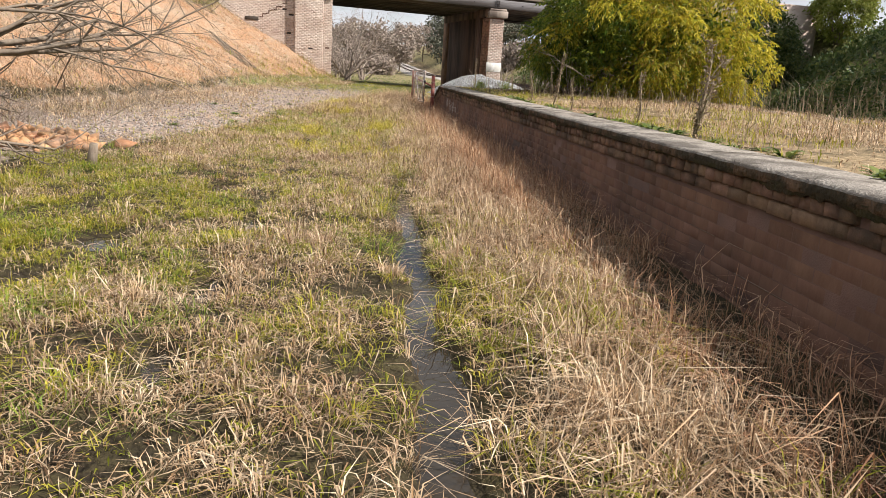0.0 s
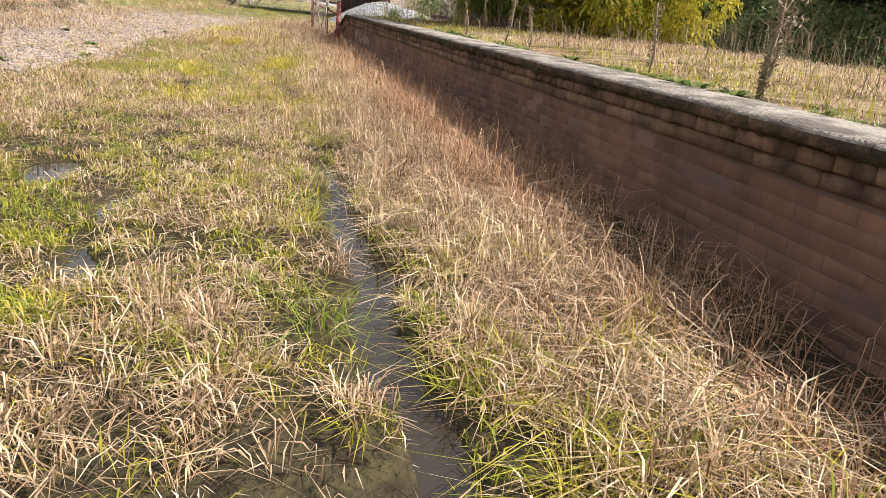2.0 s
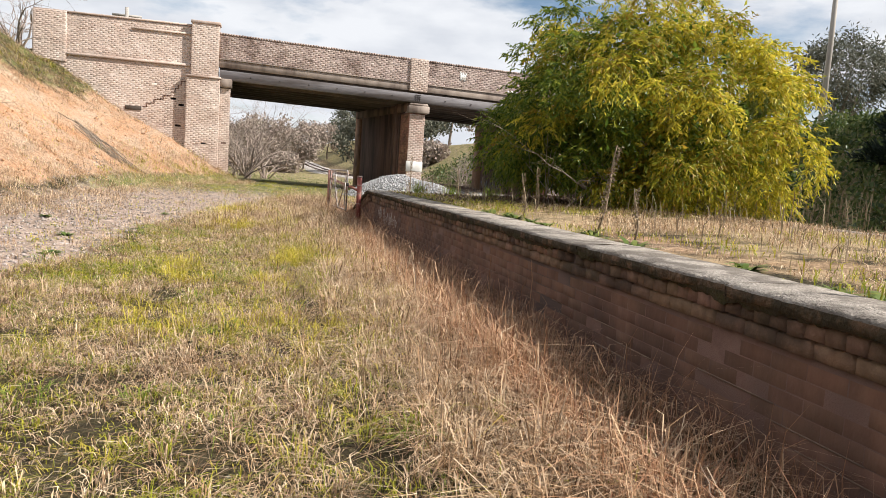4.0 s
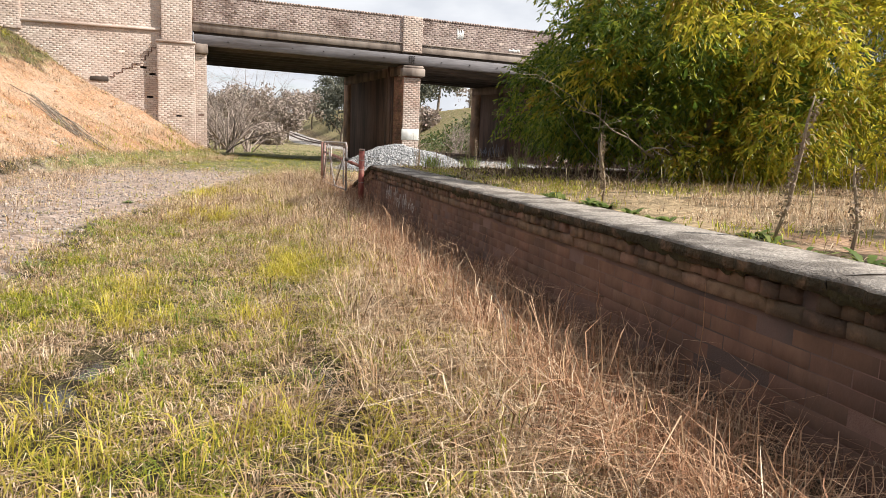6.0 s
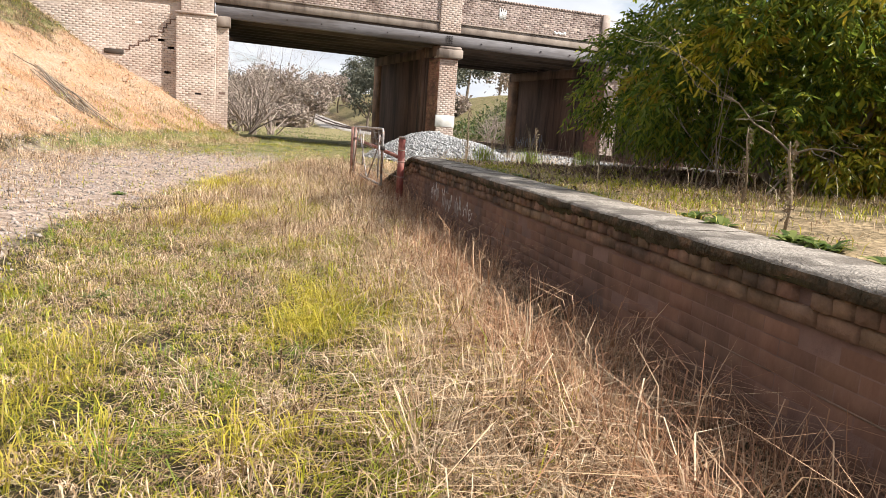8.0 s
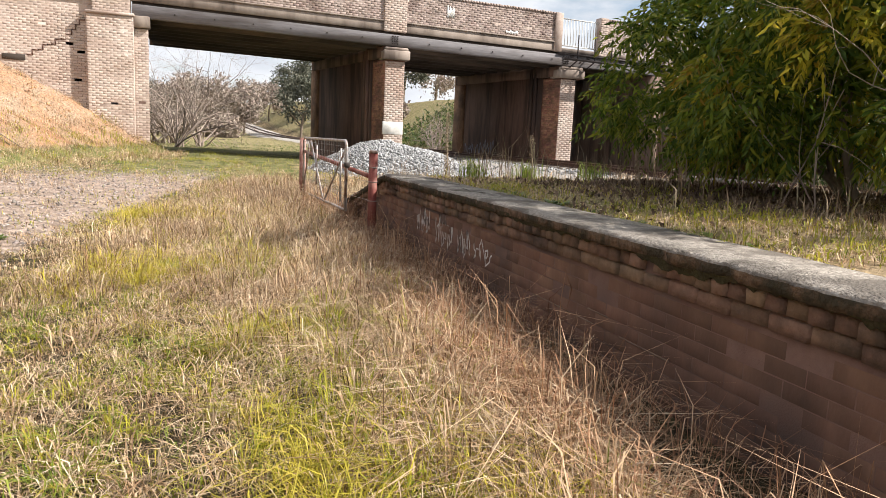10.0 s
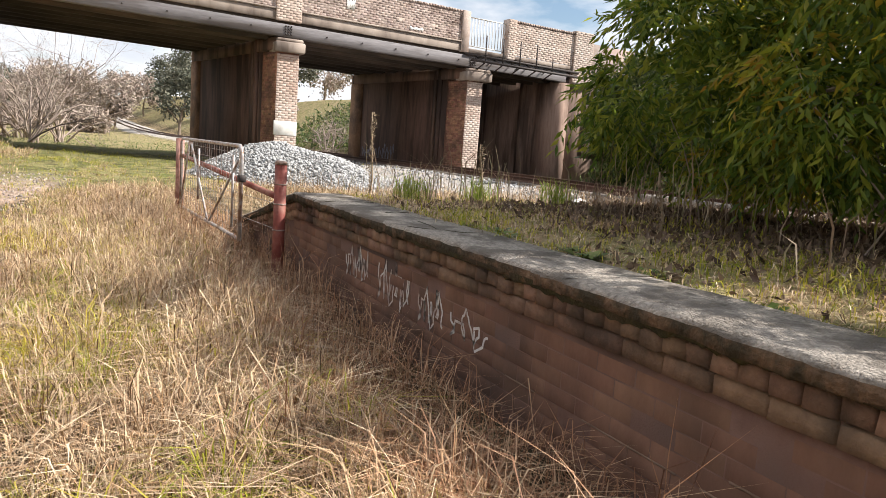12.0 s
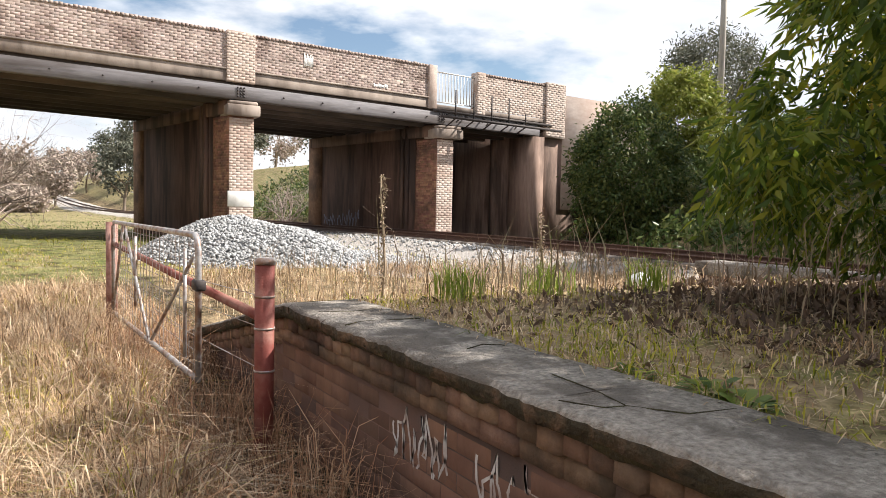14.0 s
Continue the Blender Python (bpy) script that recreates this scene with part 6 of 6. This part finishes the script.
for at, h, sd in (((4.15, 10.0, 0.9), 0.6, 2), ((4.1, 13.6, 0.9), 0.9, 3), ((4.3, 13.2, 0.9), 0.5, 4), ((5.2, 18.0, 0.92), 0.7, 5),
                  ((4.55, 25.2, 0.7), 1.15, 6), ((5.6, 24.4, 0.85), 0.7, 7), ((7.8, 20.3, 0.92), 0.9, 8), ((5.3, 21.2, 0.92), 0.5, 9), ((4.4, 16.4, 0.9), 0.6, 10)):
    spike_weed(at, h, sd, "dead brown seed spike of a tall weed")
# dead thistle by the coping
thistle = thing("dead_thistle", (4.2, 8.64, 0.9), "dead branching thistle with ragged brown heads", "weed")
r = np.random.default_rng(19)
s, heads_at = Shape(), []
for top, bend in (((4.30, 8.72, 1.75), 0.04), ((4.46, 8.76, 1.62), -0.05), ((4.27, 8.56, 1.42), 0.03)):
    a, b = Vector((4.2, 8.64, 0.88)), Vector(top)
    pts = [a.lerp(b, f) + Vector((bend * math.sin(3 * f), 0, 0.1 * math.sin(3.1 * f))) for f in (0, 0.25, 0.5, 0.75, 1)]
    s.tube(pts, [0.014, 0.012, 0.010, 0.007, 0.004], 5)
    heads_at += [np.array(pts[0].lerp(pts[-1], f)) + r.normal(0, 0.022, 3) for f in r.uniform(0.15, 1, 130)]
    heads_at += [np.array(b) + r.normal(0, 0.03, 3) for k in range(40)]
part("stem", s.mesh("stem", M["stalk"]), thistle)
part("ragged_heads", leaves(np.array(heads_at), 0.05, 0.016, 0.1, M["stalk"], "ragged_heads"), thistle)["kind"] = "stuff"
# green rush clump at the platform end
for at in ((5.35, 24.0, 0.86), (6.3, 23.9, 0.88), (4.55, 24.0, 0.88)):
    n = 150
    v, t_, q = blades(np.array(at) + rng.normal(0, 0.09, (n, 3)) * [1, 1, 0], rng.uniform(0.18, 0.42, n), np.full(n, 0.008), np.abs(rng.normal(0.25, 0.12, n)), rng.uniform(0, math.tau, n))
    tagged(new("rush_clump", mesh_from("rush_clump", v, t_, q, M["fresh"])), "clump of upright green rushes", "weed")

# coping cracks, dead branch on the bank, rusty lump by the post
for pts in (((3.40, 21.55), (3.47, 21.42), (3.55, 21.40), (3.66, 21.25), (3.84, 21.22)), ((3.55, 21.40), (3.60, 21.60), (3.62, 21.85)), ((3.37, 23.2), (3.5, 23.28), (3.84, 23.25)), ((3.42, 23.7), (3.6, 23.62), (3.8, 23.72)), ((3.6, 22.4), (3.72, 22.46), (3.8, 22.40))):
    part("crack", Shape().tube([(a, c, float(top_z(c)) + 0.001) for a, c in pts], 0.0028, 4).mesh("crack", M["moss"]), platform)
brush = thing("fallen_branch", (-4.6, 35.0, 0.9), "grey dead branch lying down the clay bank", "branch")
r = np.random.default_rng(15)
s = Shape()
for k in range(22):
    ax, ay, bx, by = -6.0 + r.normal(0, 0.25), 36.3 + r.normal(0, 0.3), -3.6 + r.normal(0, 0.4), 34.6 + r.normal(0, 0.35)
    f = np.linspace(r.uniform(0, 0.4), r.uniform(0.6, 1), 6)
    px, py = ax + (bx - ax) * f + r.normal(0, 0.03, 6), ay + (by - ay) * f + r.normal(0, 0.04, 6)
    part("twig", Shape().tube(list(zip(px, py, height(px, py) + 0.04 + 0.05 * r.random(6))), 0.014, 4, False).mesh("twig", M["bark"]), brush)
lump = Shape().box(2.52, 2.70, 24.0, 24.12, 0.14, 0.24, bevel=0.02).mesh("broken_brick", M["rust"])
tagged(new("broken_brick", lump), "broken red-brown brick lying in the grass", "brick")

# pale stone lying under the tree
s = Shape()
bm = bmesh.new()
bmesh.ops.create_icosphere(bm, subdivisions=2, radius=0.17)
for p in bm.verts:
    p.co *= 1 + 0.25 * noise.noise(p.co * 7)
    p.co.z *= 0.9
me = bpy.data.meshes.new("pale_stone")
bm.to_mesh(me)
bm.free()
me.materials.append(M["white"])
stone = tagged(new("pale_stone", me), "pale whitish lump lying under the tree", "stone")
stone.location = (8.0, 25.6, 0.74)

# bare branches of the shrub beside the clay rubble
shrub = thing("bare_shrub", (-4.3, 10.2, 0.2), "sprawling leafless shrub with forked grey branches", "shrub")
r = np.random.default_rng(77)
s = Shape()
for d, ln, rad, z in (((0.9, 0.35, 0.06), 2.7, 0.055, 0.85), ((0.85, 0.45, 0.28), 2.8, 0.06, 1.15), ((0.8, 0.3, 0.5), 2.6, 0.05, 1.3), ((0.8, 0.7, 0.18), 2.6, 0.045, 1.0), ((0.9, 0.15, 0.35), 2.2, 0.045, 1.2), ((0.7, 0.5, 0.0), 2.0, 0.035, 0.6)):
    limb(s, (-4.3, 10.2, z), d, ln, rad, 3, r, 0.12, 5, 0.58, 0.0, 6)
s.tube([(-4.3, 10.2, -0.1), (-4.32, 10.2, 0.7), (-4.28, 10.2, 1.4)], [0.13, 0.10, 0.06], 8)
part("branchwork", s.mesh("branchwork", M["bark"], True), shrub)
log = thing("stump", (-1.95, 10.5, 0.12), "short grey broken stump in the grass", "stump")
part("trunk", Shape().tube([(-1.95, 10.5, 0.05), (-1.93, 10.5, 0.22), (-1.9, 10.48, 0.36)], [0.06, 0.055, 0.045], 8).mesh("trunk", M["bark"], True), log)
# dead brush on the litter bank
x, y = scatter(30000, -13, -2.2, 9.5, 24, lambda x, y: smooth(0.3, -0.6, x - road_edge(y) + 1.0 * smooth(12, 17, y)) * smooth(-6.5 + 3.2, -6.5, x + 0.0 * y - 1.0) + 0.5 * np.exp(-(((x + 3.0) / 0.9) ** 2 + ((y - 11.3) / 0.9) ** 2)))
grass("dead_brush", x, y, height(x, y) - 0.02, np.full(len(x), 0.20), 0.008, 1.3, M["stalk"], "grey-brown dead twigs and litter", "brush")
for i, (bx, by, bl) in enumerate(((-5.2, 12.6, 0.7), (-6.4, 13.8, 0.8), (-4.6, 14.6, 0.55), (-7.6, 12.4, 0.9), (-5.8, 16.2, 0.6), (-7.4, 15.6, 0.8), (-3.9, 12.9, 0.5))):
    bare_shrub("dead_bush", (bx, by, float(height(bx, by))), 12, bl, 0.012, 3, 120 + i, "low tangle of grey dead twigs on the bank", 1.3)


# ---------------------------------------------------------------- sprayed strokes on walls
def strokes(name, lines, place, width, mat, label):
    t = thing(name, place(0, 0), label, "graffiti")
    for ln in lines:
        v, q = [], []
        for i, (u, w) in enumerate(ln):
            a = ln[max(i - 1, 0)]
            b = ln[min(i + 1, len(ln) - 1)]
            du, dw = b[0] - a[0], b[1] - a[1]
            L = math.hypot(du, dw) or 1
            ou, ow = -dw / L * width / 2, du / L * width / 2
            v += [place(u + ou, w + ow), place(u - ou, w - ow)]
            if i:
                q.append((2 * i - 2, 2 * i - 1, 2 * i + 1, 2 * i))
        part("stroke", mesh_from("stroke", v, None, q, mat), t)
    return t


def scrawl(u0, w0, n, step, h, seed):
    """Running loops of a sprayed tag that spells nothing."""
    r = np.random.default_rng(seed)
    out = []
    for i in range(n):
        k, amp, slant = r.integers(2, 5), h * r.uniform(0.6, 1.0), r.normal(0.1, 0.15)
        L, ph, loop = step * r.uniform(0.8, 1.15), r.uniform(0, 6), r.uniform(0.02, 0.05)
        pts = []
        for f in np.linspace(0, 1, 14 * k):
            a = math.tau * k * f + ph
            w = amp * (0.5 + 0.5 * math.cos(a)) * (0.75 + 0.25 * math.sin(2.3 * a))
            pts.append((u0 + i * step + L * f + loop * math.sin(a) + slant * w, w0 + w + 0.03 * math.sin(9 * f)))
        out.append(pts)
    return out


def letters(u, w, n, width, tall_, slant, seed):
    """Dense up-and-down sprayed letters, read from the far end of the wall to the near."""
    return [[(u - width * (i + k / 6) / n + 0.012 * math.sin(i * 1.7 + k) + slant * math.sin(i * 2.3), w - 0.05 * math.sin(i * 1.3) + tall_ * (k / 5 if i % 2 else 1 - k / 5) * (0.6 + 0.4 * abs(math.sin(i * 1.9 + seed))) + 0.012 * math.sin(k * 2.1 + i))
             for i in range(n) for k in range(6)]]


strokes("graffiti", letters(22.75, 0.44, 15, 0.50, 0.19, 0.02, 3) + letters(22.05, 0.40, 15, 0.56, 0.22, 0.03, 5) + letters(21.35, 0.40, 11, 0.34, 0.17, 0.02, 9) + letters(20.9, 0.42, 8, 0.42, 0.12, 0.05, 12),
        lambda u, w: (3.4262, u, w), 0.016, M["paint_line"], "faded white sprayed scrawl on the platform wall")
strokes("graffiti", scrawl(0, 0.75, 3, 0.85, 0.7, 8),
        lambda u, w: (15.42 + SKEW * (48 - FACE + u), 48 + u, w), 0.06, M["paint_blue"], "pale blue sprayed scrawl on the pier")

# ---------------------------------------------------------------- single bricks of the platform edge, last
for i, (me, at) in enumerate(BRICKS):
    ob = new("brick", me)
    ob.parent = platform
    ob.location = Vector(at) - platform.location
